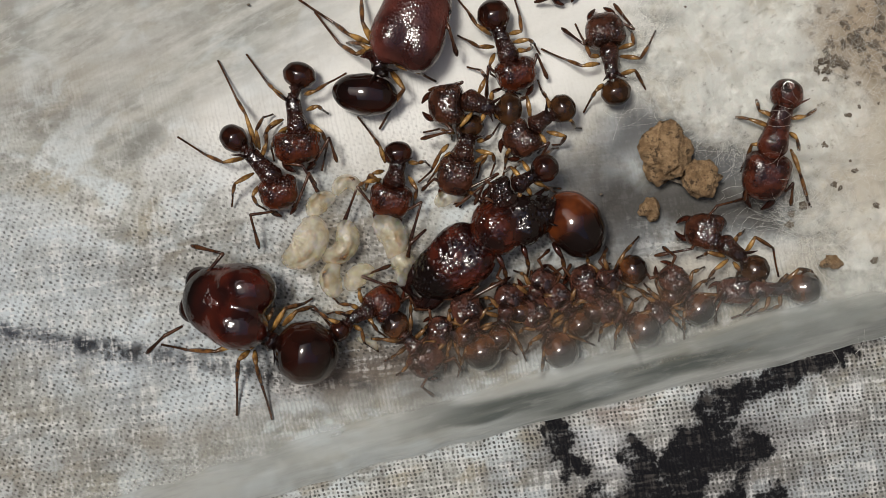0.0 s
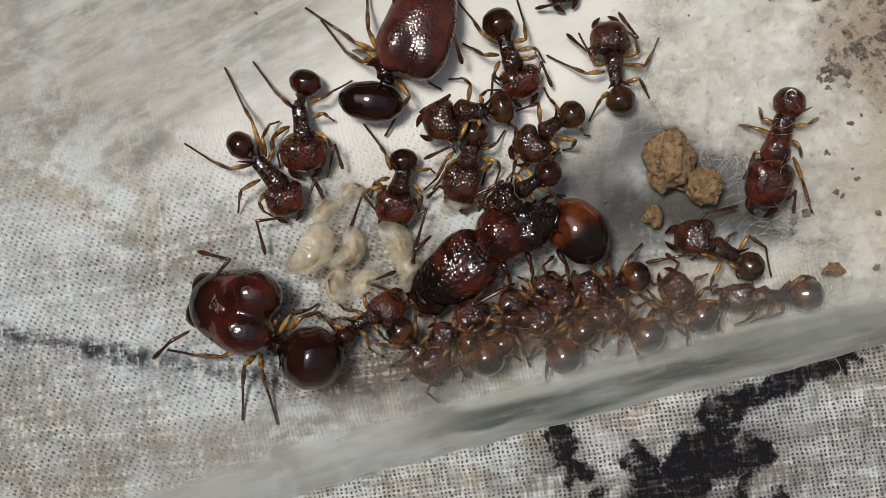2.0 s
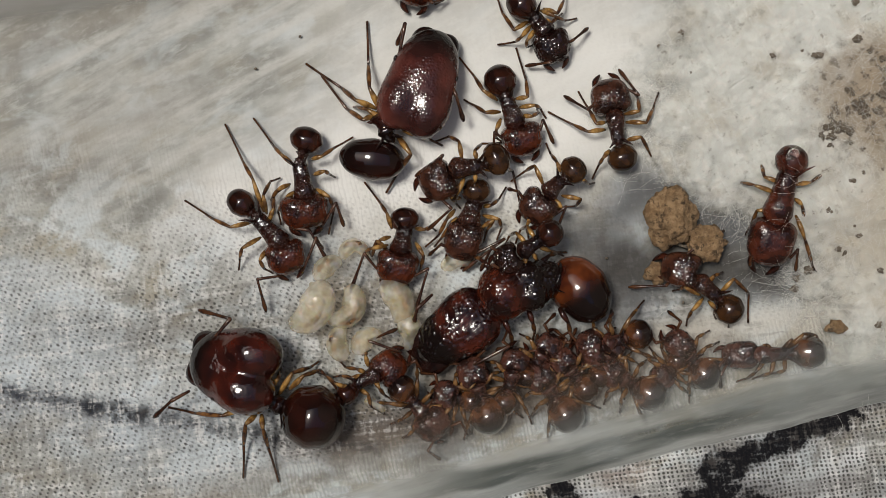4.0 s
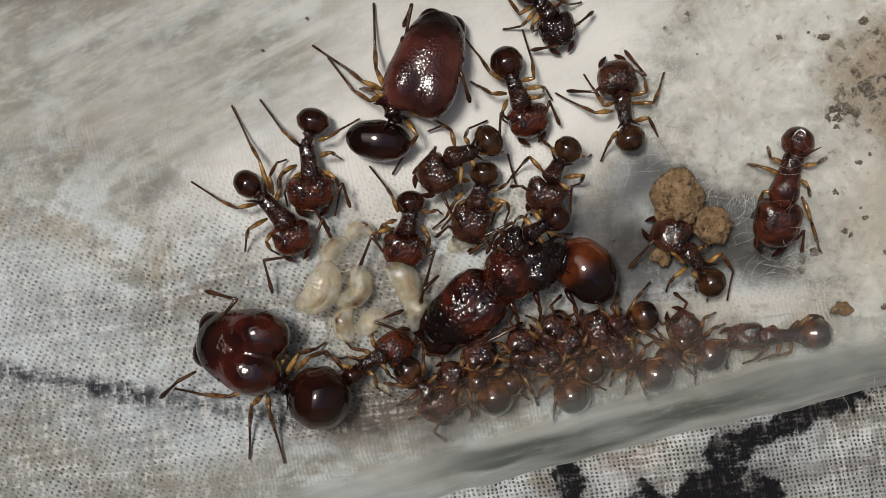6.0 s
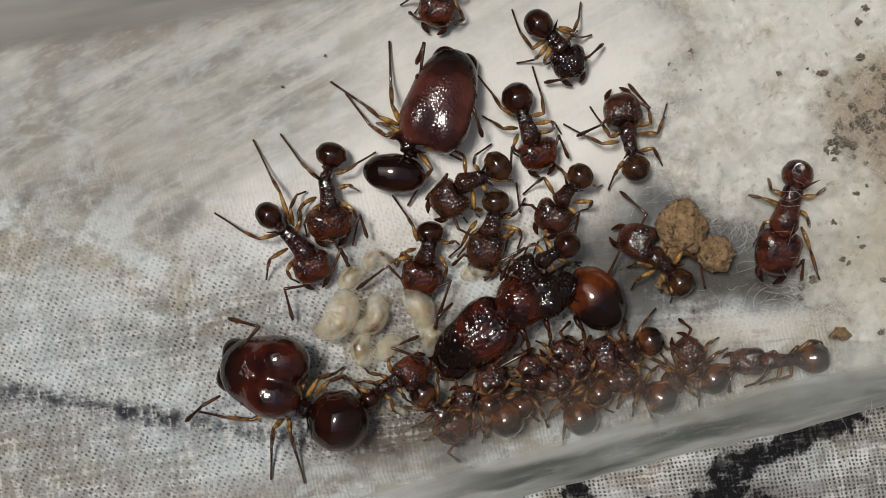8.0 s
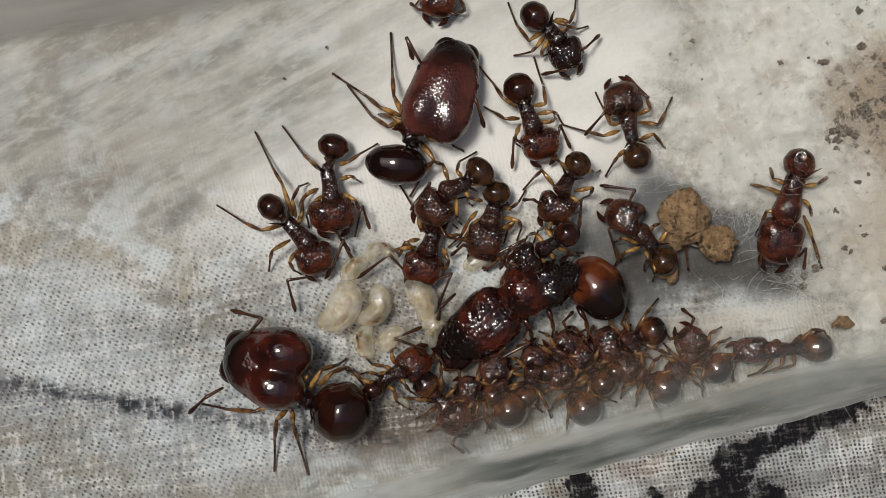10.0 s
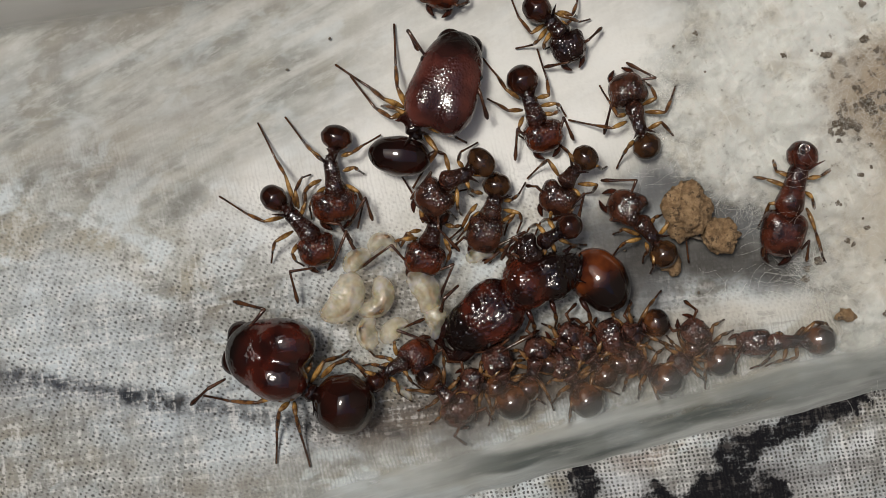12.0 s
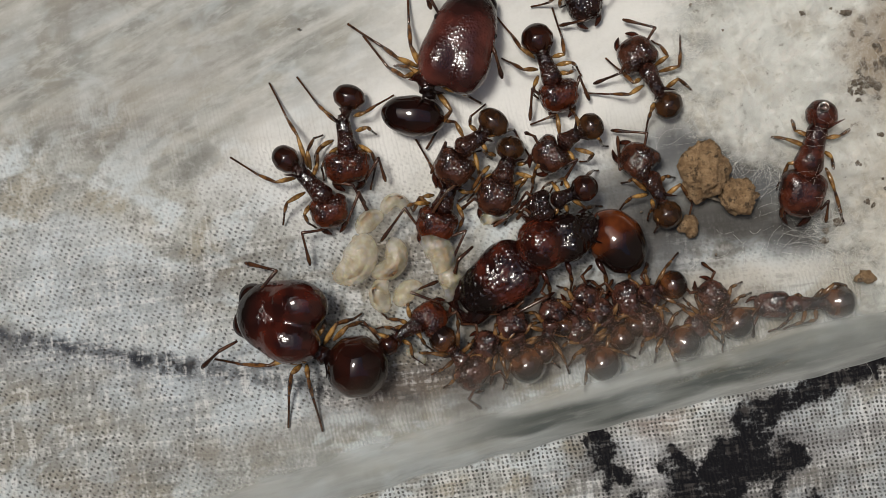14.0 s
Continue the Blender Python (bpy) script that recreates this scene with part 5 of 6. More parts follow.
ant("amber", "worker ant huddled under fogged clear plastic", pose(16.39 * MM, -5.08 * MM, 0, 0, 0, -177.7), lift=0.10,
    head=((1.53, 0), 1.80, 1.31, -0), thorax=((0, 0), 1.63, 0.93, 0),
    gaster=((-1.79, 0), 1.69, 1.63, -0),
    legs=(((0.33, 0.20), (0.90, 0.80), (1.20, 1.20), (1.60, 1.40)), ((-0.10, 0.25), (0.20, 0.90), (0.50, 1.10), (0.80, 1.30)), ((-0.58, 0.24), (-0.50, 0.80), (-0.20, 1.00), (0.00, 1.10)), ((-0.50, -0.20), (-0.90, -0.70), (-1.20, -0.30), (-1.30, 0.40)), ((-0.70, -0.20), (-1.50, -0.95), (-2.30, -0.80), (-2.90, 0.10)), ((0.10, -0.20), (0.30, -0.50), (0.50, -0.30), (0.70, 0.20))),
    antennae=(((2.20, 0.30), (2.60, 0.90), (2.50, 1.60)), ((2.20, -0.10), (2.70, 0.50), (2.90, 1.30))))
ant("amber", "worker ant huddled under fogged clear plastic", pose(6.60 * MM, -5.98 * MM, 0, 0, 0, 128.7), lift=0.10,
    head=((0.72, 0), 1.25, 1.31, 0), thorax=((0, 0), 0.44, 0.93, 0),
    gaster=((-1.02, 0), 1.31, 1.31, -0),
    legs=(((0.07, -0.21), (0.50, -0.93), (0.31, -1.29), (0.20, -1.59)), ((-0.18, -0.22), (-0.12, -0.92), (-0.35, -1.28), (-0.51, -1.59)), ((-0.39, -0.22), (-0.89, -0.93), (-1.37, -1.28), (-1.75, -1.59)), ((0.09, 0.20), (0.50, 0.94), (0.33, 1.24), (0.21, 1.53)), ((-0.19, 0.21), (-0.09, 0.93), (-0.34, 1.25), (-0.50, 1.53)), ((-0.40, 0.20), (-0.88, 0.94), (-1.36, 1.25), (-1.75, 1.53))),
    antennae=(((1.22, -0.33), (1.48, -0.78), (2.16, -0.66)), ((1.22, 0.33), (1.48, 0.78), (2.17, 0.66))))
ant("amber", "worker ant huddled under fogged clear plastic", pose(5.01 * MM, -5.30 * MM, 0, 0, 0, 54.5), lift=0.10,
    head=((0.80, 0), 1.20, 1.25, 0), thorax=((0, 0), 0.64, 0.93, 0),
    gaster=((-1.08, 0), 1.20, 1.20, 0),
    legs=(((0.15, -0.25), (0.53, -0.89), (0.44, -1.35), (0.41, -1.71)), ((-0.14, -0.26), (-0.13, -0.90), (-0.27, -1.35), (-0.35, -1.70)), ((-0.36, -0.24), (-0.97, -0.89), (-1.35, -1.35), (-1.68, -1.70)), ((0.13, 0.20), (0.51, 0.96), (0.47, 1.17), (0.39, 1.42)), ((-0.14, 0.21), (-0.13, 0.97), (-0.24, 1.17), (-0.37, 1.42)), ((-0.36, 0.19), (-0.97, 0.97), (-1.33, 1.18), (-1.70, 1.43))),
    antennae=(((1.29, -0.32), (1.49, -0.70), (2.26, -0.66)), ((1.28, 0.31), (1.49, 0.80), (2.25, 0.61))))
ant("amber", "worker ant huddled under fogged clear plastic", pose(8.31 * MM, -5.30 * MM, 0, 0, 0, 65.9), lift=0.10,
    head=((0.71, 0), 1.25, 1.25, -0), thorax=((0, 0), 0.41, 0.93, 0),
    gaster=((-0.96, 0), 1.20, 1.25, -0),
    legs=(((0.12, -0.26), (0.46, -0.86), (0.40, -1.40), (0.35, -1.74)), ((-0.12, -0.25), (-0.12, -0.88), (-0.25, -1.38), (-0.32, -1.74)), ((-0.33, -0.26), (-0.87, -0.86), (-1.21, -1.39), (-1.53, -1.76)), ((0.13, 0.19), (0.45, 0.97), (0.41, 1.14), (0.36, 1.36)), ((-0.14, 0.19), (-0.12, 0.98), (-0.23, 1.16), (-0.33, 1.36)), ((-0.33, 0.20), (-0.86, 0.98), (-1.19, 1.15), (-1.53, 1.37))),
    antennae=(((1.20, -0.31), (1.43, -0.70), (2.18, -0.66)), ((1.20, 0.31), (1.42, 0.78), (2.19, 0.60))))
ant("amber", "worker ant huddled under fogged clear plastic", pose(0.92 * MM, -7.18 * MM, 0, 0, 0, 165.1), lift=0.10,
    head=((0.50, 0), 1.31, 1.36, -0), thorax=((0, 0), 0.04, 0.93, -180),
    gaster=((-0.76, 0), 1.25, 1.20, 0),
    legs=(((0.05, -0.21), (0.31, -0.96), (0.24, -1.18), (0.22, -1.43)), ((-0.15, -0.21), (-0.11, -0.96), (-0.24, -1.19), (-0.30, -1.42)), ((-0.29, -0.19), (-0.70, -0.95), (-0.95, -1.19), (-1.22, -1.44)), ((0.04, 0.24), (0.32, 0.90), (0.25, 1.36), (0.19, 1.70)), ((-0.13, 0.25), (-0.12, 0.89), (-0.23, 1.35), (-0.32, 1.67)), ((-0.29, 0.24), (-0.68, 0.88), (-0.97, 1.35), (-1.22, 1.69))),
    antennae=(((1.02, -0.34), (1.26, -0.84), (2.00, -0.65)), ((1.03, 0.34), (1.25, 0.78), (2.01, 0.71))))
ant("amber", "worker ant huddled under fogged clear plastic", pose(11.32 * MM, -5.88 * MM, 0, 0, 0, -131.8), lift=0.10,
    head=((0.41, 0), 1.25, 1.25, 0), thorax=((0, 0), 0.19, 0.93, 180),
    gaster=((-0.61, 0), 1.09, 1.14, -0),
    legs=(((0.04, -0.17), (0.27, -0.99), (0.19, -1.13), (0.15, -1.32)), ((-0.12, -0.16), (-0.09, -0.99), (-0.19, -1.13), (-0.27, -1.31)), ((-0.25, -0.17), (-0.53, -0.99), (-0.79, -1.11), (-1.01, -1.31)), ((0.04, 0.28), (0.26, 0.85), (0.19, 1.43), (0.15, 1.81)), ((-0.11, 0.25), (-0.08, 0.87), (-0.20, 1.41), (-0.29, 1.79)), ((-0.23, 0.25), (-0.54, 0.85), (-0.78, 1.40), (-0.99, 1.79))),
    antennae=(((0.91, -0.32), (1.13, -0.81), (1.87, -0.58)), ((0.91, 0.30), (1.14, 0.68), (1.88, 0.67))))


# ---- brood ----
def larva(x, y, turn, length, width, bend, spot=0.0, taper=0.5):
    """A soft curled grub, fat in the middle and ringed, its thin neck bent to its belly, with its gut showing through."""
    bm = bmesh.new()
    steps = 52
    pts, radii = [], []
    r = length / radians(bend)
    for i in range(steps + 1):
        f = i / steps
        a = radians(bend) * (f - 0.5)
        end = math.sqrt(max(0.0, 1 - abs(2 * f - 1) ** 3.2))
        radii.append(width * 0.5 * (0.20 + 0.80 * end) * (1 - taper * f ** 1.6) * (1 + 0.007 * math.cos(i * 2 * math.pi / 4.7)))
        pts.append((r * math.sin(a), r * (math.cos(a) - 0.55), width * 0.46 + 0.10 * math.sin(3.1 * f)))
    limb(bm, pts, radii, 20)
    ob = link("larva", bm, larva_skin)
    ob.matrix_world = pose(x * MM, y * MM, 0, 0, 0, turn)
    if spot:
        bm = bmesh.new()
        k = int(steps * 0.24)
        rings = pts[k:k + 29:4]
        limb(bm, [(p[0] * (1 + 0.16 * width / r), (p[1] + 0.55 * r) * (1 + 0.16 * width / r) - 0.55 * r, p[2] + width * 0.24) for p in rings], [spot * q for q in (0.04, 0.15, 0.24, 0.14, 0.22, 0.25, 0.13, 0.04)], 10)
        link("gut", bm, larva_gut, ob, "brown gut showing through the skin")
    return tagged(ob, "pale cream translucent ant larva lying on the cloth", "larva", "brood pile")


# place, heading, length along the back, thickness, curl, gut, taper
for row in ((-6.42, -2.72, 238, 2.8, 1.95, 150, 0.6, 0.38), (-5.25, -1.00, 40, 1.5, 1.15, 140, 0.7, 0.30), (-4.08, 0.02, 0, 1.9, 0.78, 220, 0.6, 0.30),
            (-4.50, -2.84, 236, 2.7, 1.30, 195, 0.9, 0.36), (-2.20, -2.60, -65, 2.3, 1.60, 150, 0.8, 0.36), (-1.60, -4.10, -75, 1.9, 1.30, 140, 0.0, 0.40),
            (-4.65, -4.50, 95, 1.7, 1.25, 160, 0.8, 0.40), (-3.35, -4.55, 40, 1.6, 1.20, 150, 0.0, 0.40),
            (1.0, -0.8, 10, 1.6, 0.85, 130, 0.0, 0.4), (-3.2, -7.9, 330, 1.2, 0.55, 90, 0.0, 0.5)):
    larva(*row)


# ---- soil clods and crumbs ----
def lump(name, x, y, size, material, label, category, seed, z=0.0, rough=0.28, cuts=4, flat=0.7):
    bm = bmesh.new()
    bmesh.ops.create_icosphere(bm, subdivisions=cuts, radius=0.5)
    for v in bm.verts:
        d = v.co.normalized()
        k = 1 + 1.5 * rough * noise.noise(d * 1.25 + Vector((seed, seed, 0))) + 0.7 * rough * noise.noise(d * 1.7 + Vector((seed, 0, 0))) + rough * 0.6 * noise.noise(d * 3.6 + Vector((0, seed, 0))) - rough * 0.8 * abs(noise.noise(d * 6 + Vector((0, 0, seed))))
        v.co = Vector((d.x * size[0], d.y * size[1], d.z * size[0] * flat)) * 0.5 * k * MM
    low = min(v.co.z for v in bm.verts)
    for v in bm.verts:
        v.co.z -= low
    ob = link(name, bm, material)
    ob.location = (x * MM, y * MM, (z - 0.1) * MM)
    return tagged(ob, label, category)


lump("soil_clod", 11.45, 1.65, (2.5, 2.9), clod_soil, "crumbly tan clod of dry soil beside the cotton", "soil clod", 12.3, rough=0.25, cuts=5)
lump("soil_clod", 13.25, 0.35, (1.9, 1.8), clod_soil, "small brown clod of soil beside the cotton", "soil clod", 27.4, rough=0.27, cuts=5)
lump("soil_clod", 10.75, -1.1, (1.1, 1.1), clod_soil, "small pale clod of soil lying on the cloth", "soil clod", 5.2, cuts=3)
lump("soil_clod", 19.6, -3.75, (1.1, 0.7), clod_soil, "flat orange-brown crumb of soil", "soil clod", 6.7, cuts=3, z=0.4)


# ---- cotton wool ----
def cotton_height(x, y):
    """How high the wad of cotton lies, in millimetres; below nothing it ends."""
    if y < film_edge(x) + 1.6:
        return -0.6
    rim = 9.6 + 2.4 * noise.noise(Vector((y * 0.22, 1.0, 0))) + 1.6 * noise.noise(Vector((y * 0.7, 4.0, 0)))
    rim += min(7.6, max(0.0, 3.4 - y) * 2.0) + max(0.0, -2.0 - y) * 0.7
    f = (x - rim) / 7.0
    near = min(1.0, max(0.0, f + 0.35) * 1.6)
    lumps = 0.40 * noise.noise(Vector((x * 0.42, y * 0.42, 7))) + 0.26 * noise.noise(Vector((x * 0.95, y * 0.95, 2))) + 0.17 * noise.noise(Vector((x * 2.1, y * 2.1, 3)))
    h = 1.35 * (1 - math.exp(-1.8 * f)) if f > 0 else 1.2 * f
    return h - 0.10 + lumps * near


def build_cotton():
    bm = bmesh.new()
    step, nx, ny = 0.2, 128, 196
    x0, y0 = 7.0, -11.0
    grid = [[bm.verts.new(((x0 + i * step) * MM, (y0 + j * step) * MM, (cotton_height(x0 + i * step, y0 + j * step) + 0.03 * random.uniform(-1, 1)) * MM)) for i in range(nx)] for j in range(ny)]
    for r0, r1 in zip(grid, grid[1:]):
        for i in range(nx - 1):
            q = (r0[i], r0[i + 1], r1[i + 1], r1[i])
            if max(v.co.z for v in q) > -0.3 * MM:
                bm.faces.new(q)
    bmesh.ops.delete(bm, geom=[v for v in bm.verts if not v.link_faces], context="VERTS")
    wad = tagged(link("cotton_wad", bm, cotton_mat), "off-white cotton wool wad flecked with soil", "cotton wool")
    return wad


wad = build_cotton()


def tuft(x, y, radius, strands, seed):
    """A loose curl of cotton that stands off the wad."""
    rng = random.Random(seed)
    bm = bmesh.new()
    h = max(0.0, cotton_height(x, y))
    for i in range(strands):
        a, tilt = rng.uniform(0, 6.28), rng.uniform(0.1, 0.9)
        p = Vector((x + rng.gauss(0, radius * 0.3), y + rng.gauss(0, radius * 0.3), h + 0.03))
        bend = rng.uniform(-2.4, 2.4)
        pts = []
        for k in range(7):
            f = k / 6
            pts.append(tuple(p))
            d = a + bend * f
            p = p + Vector((math.cos(d), math.sin(d), tilt * (0.8 - 1.5 * f))) * radius * rng.uniform(0.2, 0.34)
            p.z = max(p.z, h + 0.02)
        limb(bm, pts, [rng.uniform(0.002, 0.0045)] * 7, 4)
    return link("tuft", bm, fibre_mat, wad, "wispy tuft of cotton")


for k, (x, y, radius, strands) in enumerate(((18.2, -1.8, 1.5, 46), (15.2, 3.2, 1.3, 40), (14.6, 1.8, 1.1, 8), (15.6, 0.2, 1.2, 6), (13.0, 6.6, 1.4, 36), (12.2, 9.4, 1.4, 34),
                                             (16.2, 7.4, 1.4, 34), (17.8, 4.4, 1.2, 30), (19.2, 1.0, 1.4, 34), (14.2, 11.2, 1.6, 36), (20.8, 5.0, 1.4, 30), (16.6, -1.0, 1.1, 14))):
    tuft(x, y, radius, strands, 40 + k)


def build_fibres():
    """Loose cotton fibres that stand off the wad and trail over the ground."""
    rng = random.Random(5)
    verts, faces = [], []
    for i in range(6500):
        near = rng.random() < 0.08
        x, y = (rng.uniform(13, 19), rng.uniform(-2.5, 7)) if near else (rng.uniform(9.5, 32), rng.uniform(-8, 26))
        over = i % 160 == 0
        if over:
            x, y = rng.uniform(15.5, 18.5), rng.uniform(-0.5, 5.0)
        h = cotton_height(x, y) + (1.7 if over else 0.0)
        if h < 0.0 and rng.random() < 0.965:
            continue
        h = max(h, 0.0)
        a, length = rng.uniform(0, 6.28), rng.uniform(0.6, 2.6)
        curl, rise = rng.uniform(-1.6, 1.6), rng.uniform(0.05, 0.55)
        r = rng.uniform(0.002, 0.0048) * MM
        base = len(verts)
        px, py = x, y
        for s in range(7):
            f = s / 6
            ang = a + curl * f + 0.5 * math.sin(5 * f + i)
            px += math.cos(ang) * length / 6
            py += math.sin(ang) * length / 6
            z = max(h, cotton_height(px, py), 0.0) + rise * math.sin(math.pi * f) + 0.02
            nxv, nyv = -math.sin(ang), math.cos(ang)
            verts += [(px * MM + nxv * r, py * MM + nyv * r, z * MM), (px * MM - nxv * r, py * MM - nyv * r, z * MM), (px * MM, py * MM, z * MM + 1.6 * r)]
            if s:
                b0, b1 = base + 3 * (s - 1), base + 3 * s
                for k in range(3):
                    faces.append((b0 + k, b0 + (k + 1) % 3, b1 + (k + 1) % 3, b1 + k))
    me = bpy.data.meshes.new("cotton_fibres")
    me.from_pydata(verts, [], faces)
    me.materials.append(fibre_mat)
    return tagged(new("cotton_fibres", me), "fine loose white cotton fibres", "cotton fibres", kind="stuff")


build_fibres()


def build_crumbs():
    rng = random.Random(9)
    k = 0
    for cx, cy, n, spread, big in ((19.3, 5.9, 10, 0.35, 0.5), (20.8, 7.4, 26, 0.9, 0.38), (22.4, 7.3, 24, 1.0, 0.38), (21.6, 4.4, 7, 1.4, 0.4), (18.1, -1.6, 3, 0.4, 0.6), (21.5, 1.5, 4, 1.2, 0.4), (17, 9.5, 4, 1.5, 0.35), (11.5, 9.5, 3, 1.0, 0.3), (20.5, 11, 6, 2.0, 0.45), (19.6, -0.6, 3, 1.0, 0.35)):
        for i in range(n):
            x, y, s = cx + rng.gauss(0, spread), cy + rng.gauss(0, spread), big * rng.uniform(0.5, 1.15)
            k += 1
            lump("soil_crumb", x, y, (s, s * rng.uniform(0.7, 1.1)), dark_soil, "dark grain of soil caught in the cotton", "soil crumb", k * 1.7, z=max(0.0, cotton_height(x, y)) - 0.14 * s, cuts=3, rough=0.5)["group"] = "soil crumbs"


build_crumbs()


def build_bits():
    """Two beads of water on the buried ant and a bent dark straw by the clod."""
    n = Nodes("water")
    water = n.done((1, 1, 1), 0.02, None, Transmission_Weight=1.0, IOR=1.33)
    for x, y, z, d in ((16.35, 2.1, 2.30, 0.50), (17.0, 4.6, 2.42, 0.54)):
        bm = bmesh.new()
        blob(bm, (0, 0, 0), (d, d * 0.92, d * 0.62), nu=20, nv=14)
        ob = link("water_droplet", bm, water)
        ob.location = (x * MM, y * MM, z * MM)
        tagged(ob, "tiny clear bead of water on the buried ant", "water droplet", "water droplets")
    bm = bmesh.new()
    limb(bm, [(10.9, 0.45, 0.10), (11.8, 0.32, 0.30), (12.7, 0.05, 0.35), (13.6, 0.15, 0.12)], [0.06, 0.09, 0.08, 0.04], 8)
    tagged(link("plant_straw", bm, dark_soil), "bent dark bit of straw beside the soil clod", "straw")
    for x, y, a in ((8.4, -0.4, 20), (12.2, -2.6, 70), (-9.0, 9.0, 10), (-6.8, 10.6, 50)):
        bm = bmesh.new()
        blob(bm, (0, 0, 0.06), (0.17, 0.12, 0.12), turn=a, nu=10, nv=7)
        ob = link("dust_speck", bm, dark_soil)
        ob.location = (x * MM, y * MM, 0)
        tagged(ob, "dark speck of dust on the cloth", "dust speck", "dust specks")


build_bits()


def motions():
    """The ants that shift their ground: seconds, place in millimetres, heading in degrees; feelers and legs turn at their joints."""
    def go(thing, rows):
        walk(thing, [(t, pose(x * MM, y * MM, 0, 0, 0, a)) for t, x, y, a in rows])

    def swing(limb_part, rows):
        rest = limb_part.matrix_basis.copy()
        walk(limb_part, [(t, rest @ pose(0, 0, 0, 0, 0, a)) for t, a in rows])

    def feel(thing, index, rows):
        """Turns of one feeler: seconds, degrees at its base, degrees at its elbow."""
        scape, whip = JOINTS[thing.name][1][index]
        swing(scape, [(t, a) for t, a, _ in rows])
        swing(whip, [(t, b) for t, _, b in rows])

    def step(thing, times, reach):
        """Alternate legs swing to and fro while the ant walks, and rest at both ends."""
        for i, leg in enumerate(JOINTS[thing.name][0]):
            sign = 1 if i % 2 else -1
            swing(leg, [(0.0, 0)] + [(t, sign * reach * (1 if k % 2 else -1)) for k, t in enumerate(times)] + [(14.0, 0)])

    go(ant_d, ((0.0, 8.75, 6.03, 100.1), (1.5, 8.79, 6.04, 100.1), (3.0, 8.74, 5.99, 101.0), (6.5, 8.80, 6.02, 103.3), (7.5, 8.78, 6.06, 105.3), (8.0, 8.76, 6.17, 103.2), (10.5, 8.70, 6.23, 105.0), (11.0, 8.74, 6.22, 106.1), (12.0, 8.91, 6.32, 109.0), (12.5, 8.84, 6.24, 110.0), (13.0, 8.83, 6.23, 111.4), (14.0, 8.86, 6.20, 122.0)))
    go(ant_e, ((0.0, 5.64, 10.99, -49.8), (1.5, 5.71, 11.09, -49.8), (2.5, 5.14, 11.08, -51.2), (3.0, 5.04, 11.07, -51.8), (3.2, 5.06, 11.08, -52.8), (5.5, 4.89, 10.82, -53.6), (6.5, 5.02, 11.02, -51.7), (7.5, 4.94, 11.11, -51.8), (8.0, 5.09, 11.09, -51.3), (10.5, 4.80, 10.97, -50.5), (11.0, 4.79, 10.92, -50.5), (12.5, 4.78, 11.00, -50.4), (14.0, 4.81, 11.00, -50.5)))
    go(ant_f, ((0.0, -1.69, 0.60, -98.7), (3.0, -1.68, 0.57, -98.8), (6.5, -1.70, 0.43, -97.6), (7.5, -1.60, 0.45, -100.7), (8.0, -1.51, 0.45, -100.7), (10.5, -1.48, 0.42, -105.6), (11.0, -1.50, 0.43, -104.8), (12.5, -1.55, 0.47, -105.5), (14.0, -1.58, 0.24, -107.1)))
    go(ant_g, ((0.0, 1.65, 1.80, -104.5), (1.5, 1.68, 1.79, -104.4), (3.0, 1.64, 1.79, -103.9), (6.5, 1.76, 1.67, -106.1), (7.5, 1.64, 1.63, -106.9), (8.0, 1.80, 1.83, -102.8), (10.5, 1.63, 1.78, -104.8), (11.0, 1.58, 1.75, -104.6), (12.5, 1.52, 1.78, -104.0), (14.0, 1.42, 1.66, -107.3)))
    go(ant_h, ((0.0, 2.31, 3.89, 175.3), (0.8, 2.30, 3.85, 182.5), (1.5, 1.89, 3.91, 192.3), (2.0, 1.72, 3.91, 192.4), (2.5, 1.45, 3.95, 187.6), (3.0, 1.43, 4.14, 189.3), (3.2, 1.52, 4.14, 191.5), (5.5, 0.96, 3.63, 212.3), (6.5, 0.81, 3.76, 213.0), (7.5, 0.81, 3.65, 217.8), (8.0, 0.74, 4.04, 213.8), (10.5, -0.42, 3.11, 218.2), (11.0, -0.51, 3.14, 215.5), (12.0, -0.34, 3.27, 216.4), (12.5, -0.31, 3.21, 220.0), (13.0, -0.33, 3.16, 221.2), (13.5, -0.49, 3.00, 224.4), (14.0, -0.28, 3.01, 228.2)))
    go(ant_i, ((0.0, 5.30, 3.05, -143.9), (1.5, 5.69, 3.16, -145.1), (2.5, 5.43, 3.08, -141.3), (3.0, 5.56, 3.10, -143.0), (3.2, 5.69, 3.13, -142.2), (5.5, 5.42, 2.91, -118.2), (6.5, 5.33, 2.96, -116.8), (7.5, 5.35, 3.20, -117.8), (8.0, 5.42, 3.31, -124.7), (10.5, 5.30, 3.31, -112.9), (11.0, 5.31, 3.27, -109.5), (12.0, 5.39, 3.31, -125.3), (12.5, 5.16, 3.29, -128.3), (13.0, 5.01, 3.35, -139.7), (14.0, 4.59, 3.20, -145.6)))
    go(ant_j, ((0.0, 4.45, 0.14, -149.6), (3.0, 4.40, 0.23, -147.9), (6.5, 4.40, 0.05, -149.0), (7.5, 4.38, 0.09, -149.1), (8.0, 4.48, 0.19, -148.5), (10.5, 4.32, 0.23, -149.9), (11.0, 4.32, 0.18, -151.5), (12.5, 4.23, 0.24, -150.3), (14.0, 4.17, 0.24, -157.7)))
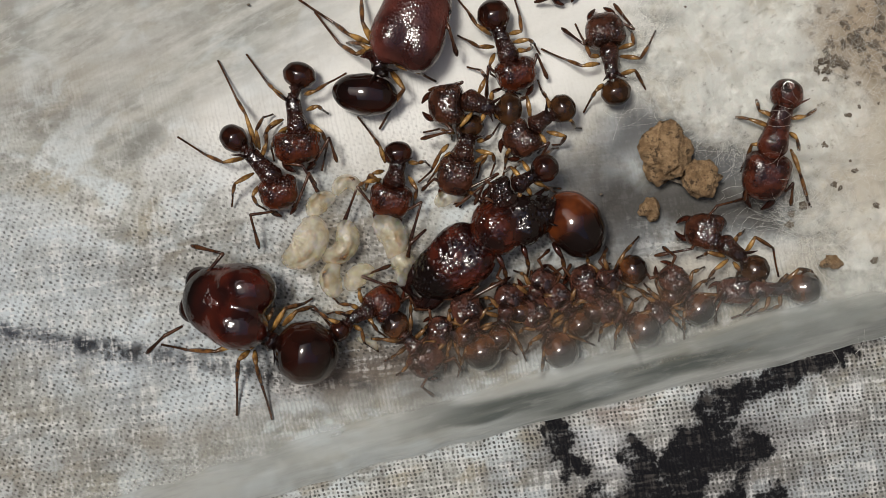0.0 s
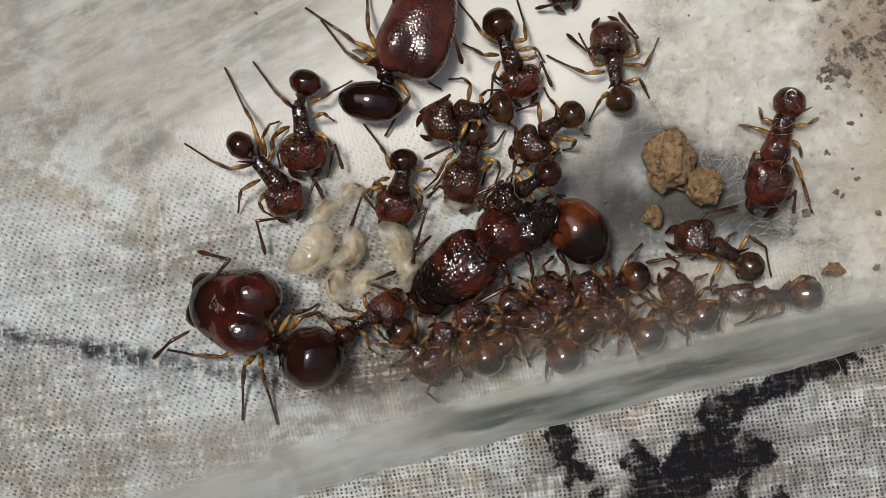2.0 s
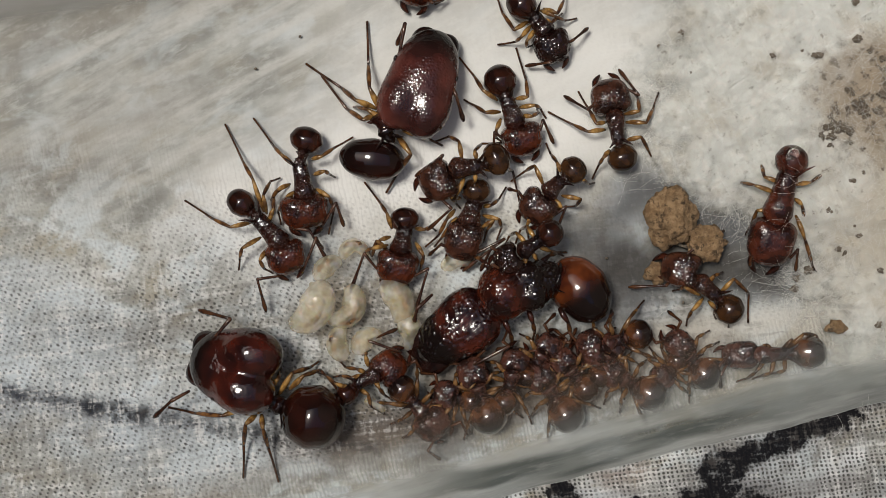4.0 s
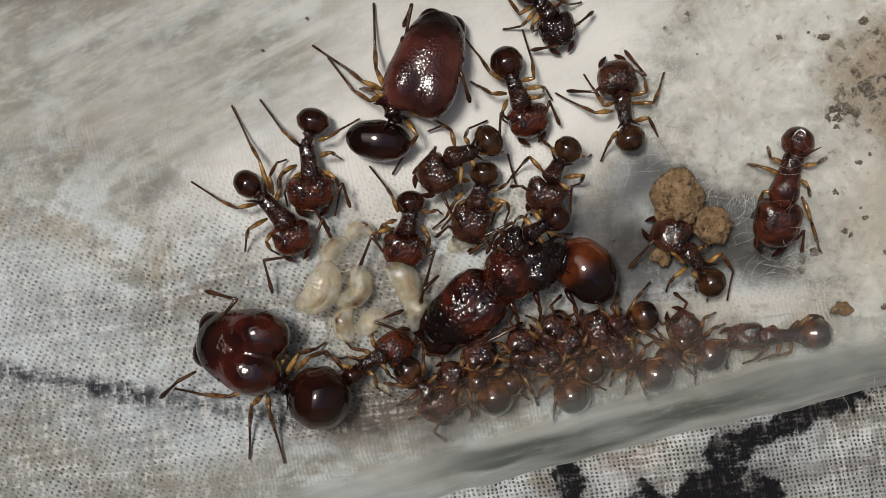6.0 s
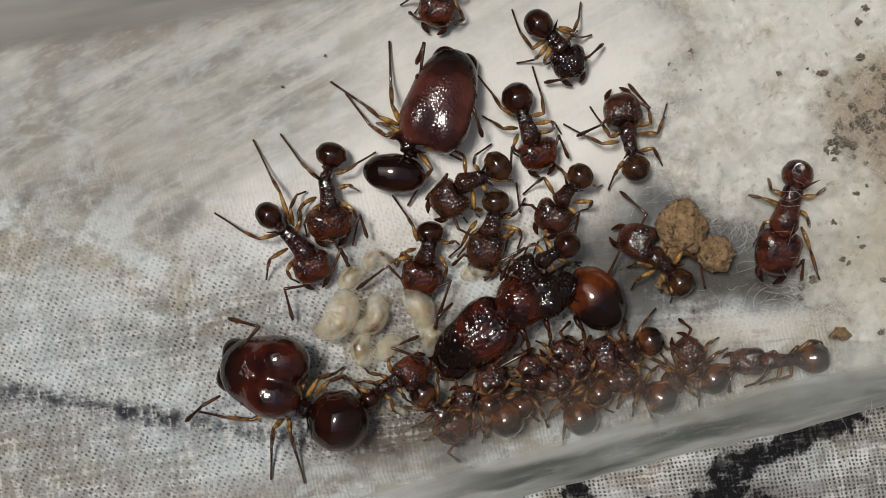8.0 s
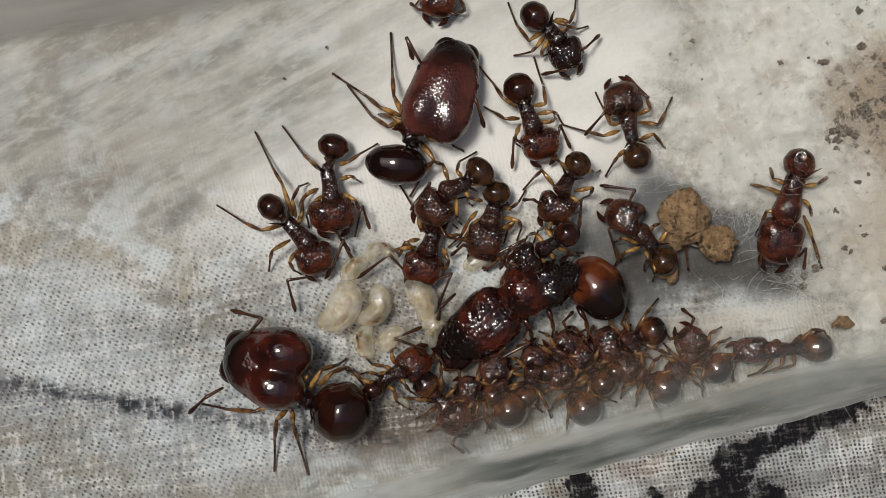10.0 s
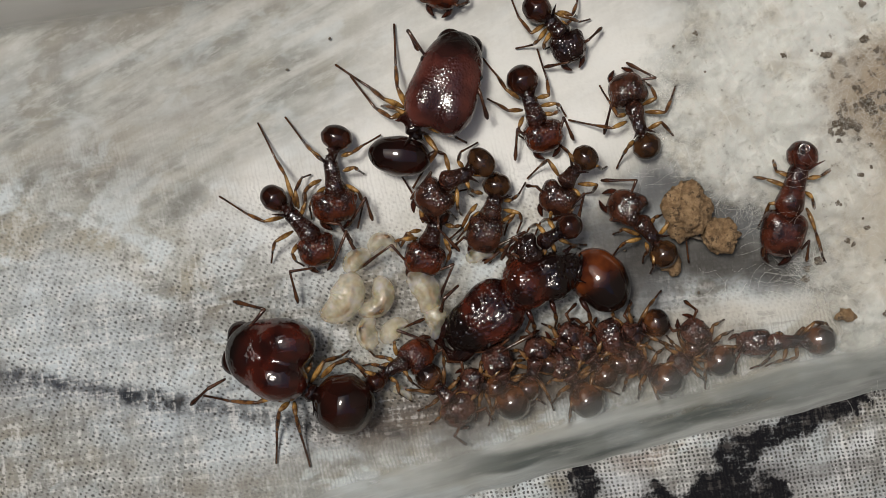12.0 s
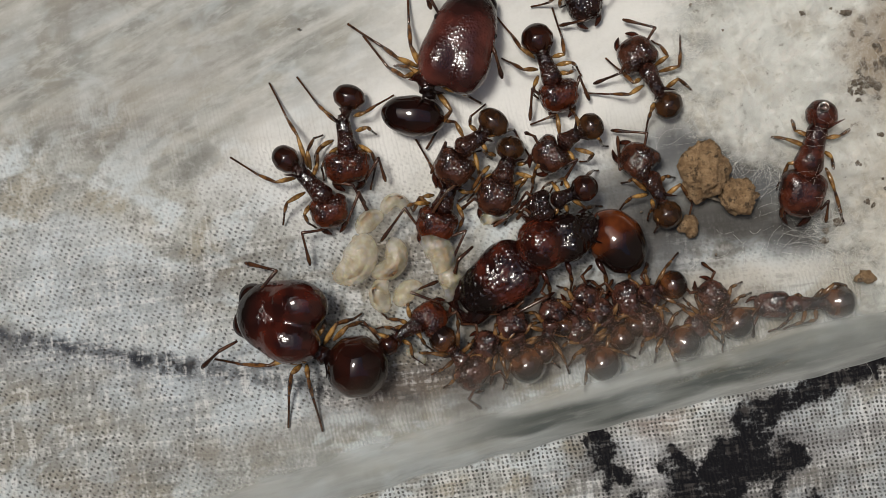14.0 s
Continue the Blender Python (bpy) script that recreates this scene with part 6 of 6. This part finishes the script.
    go(ant_k, ((0.0, 14.65, -3.13, 141.6), (1.5, 14.33, -2.83, 149.8), (2.0, 14.13, -2.84, 151.8), (2.5, 13.92, -2.59, 146.3), (3.0, 13.62, -2.40, 143.5), (5.5, 12.55, -1.25, 132.3), (6.0, 12.22, -1.28, 129.7), (6.5, 12.09, -1.06, 131.3), (7.0, 11.93, -0.97, 128.7), (7.5, 11.18, -0.66, 125.1), (8.0, 10.36, -0.01, 134.9), (10.5, 9.44, 0.62, 128.0), (11.0, 9.38, 0.59, 126.7), (12.0, 9.39, 0.64, 127.5), (12.5, 9.21, 0.68, 124.7), (13.0, 9.19, 0.65, 120.7), (13.5, 9.14, 0.67, 120.9), (14.0, 8.95, 0.83, 117.3)))
    feel(ant_m1, 0, ((0.0, 0, 0), (3.0, 0, 0), (6.5, 0, 1), (7.5, 3, 4), (8.0, 4, -3), (10.5, 51, 3), (11.0, 56, 10), (12.5, 42, 6), (14.0, 41, 3)))
    feel(ant_d, 1, ((0.0, 1, -0), (3.0, 0, 0), (6.5, 3, -2), (11.0, -9, 14), (12.5, 51, -30), (14.0, 69, -52)))
    feel(ant_d, 0, ((0.0, 7, -5), (3.0, 0, 0), (7.0, 5, 46), (11.0, 11, 91), (12.5, 14, 102), (14.0, -2, 43)))
    feel(ant_f, 0, ((0.0, -2, 0), (3.0, 0, 0), (6.5, -6, 3), (8.0, 6, -37), (11.0, 8, -35), (12.5, 7, -36), (14.0, 4, -12)))
    feel(ant_h, 1, ((0.0, 10, 3), (3.0, 0, 0), (4.8, -25, 71), (6.5, -49, 141), (11.0, -47, 175), (12.5, -93, 157), (14.0, -138, 140)))
    feel(ant_k, 0, ((0.0, -0, 0), (2.0, -19, 9), (3.0, -2, -22), (4.8, -35, 52), (6.5, -68, 126), (8.0, -50, 113), (11.0, 11, 111), (12.0, 6, 169), (13.0, 1, 228), (14.0, -4, 287)))
    feel(ant_k, 1, ((0.0, 0, 0), (3.0, -18, 11), (6.5, 19, 90), (8.0, 23, 107), (11.0, 28, 152), (12.5, 36, 143), (14.0, 56, 128)))
    step(ant_d, (9.0, 10.3, 11.4, 12.2, 13.0, 13.6), 6)
    step(ant_h, (0.8, 1.6, 2.4, 3.2, 4.0, 4.8, 5.6, 6.4, 7.2, 8.0, 8.8, 9.6, 10.4, 11.5, 12.6, 13.4), 9)
    step(ant_i, (0.9, 1.8, 2.6, 3.4, 4.2, 5.0, 5.8, 6.8, 7.6, 8.6, 9.6, 10.6, 11.8, 12.8, 13.5), 8)
    step(ant_k, (0.5, 1.0, 1.5, 2.0, 2.5, 3.0, 3.5, 4.0, 4.5, 5.0, 5.5, 6.0, 6.6, 7.2, 7.8, 8.4, 9.0, 9.6, 10.2), 11)


motions()
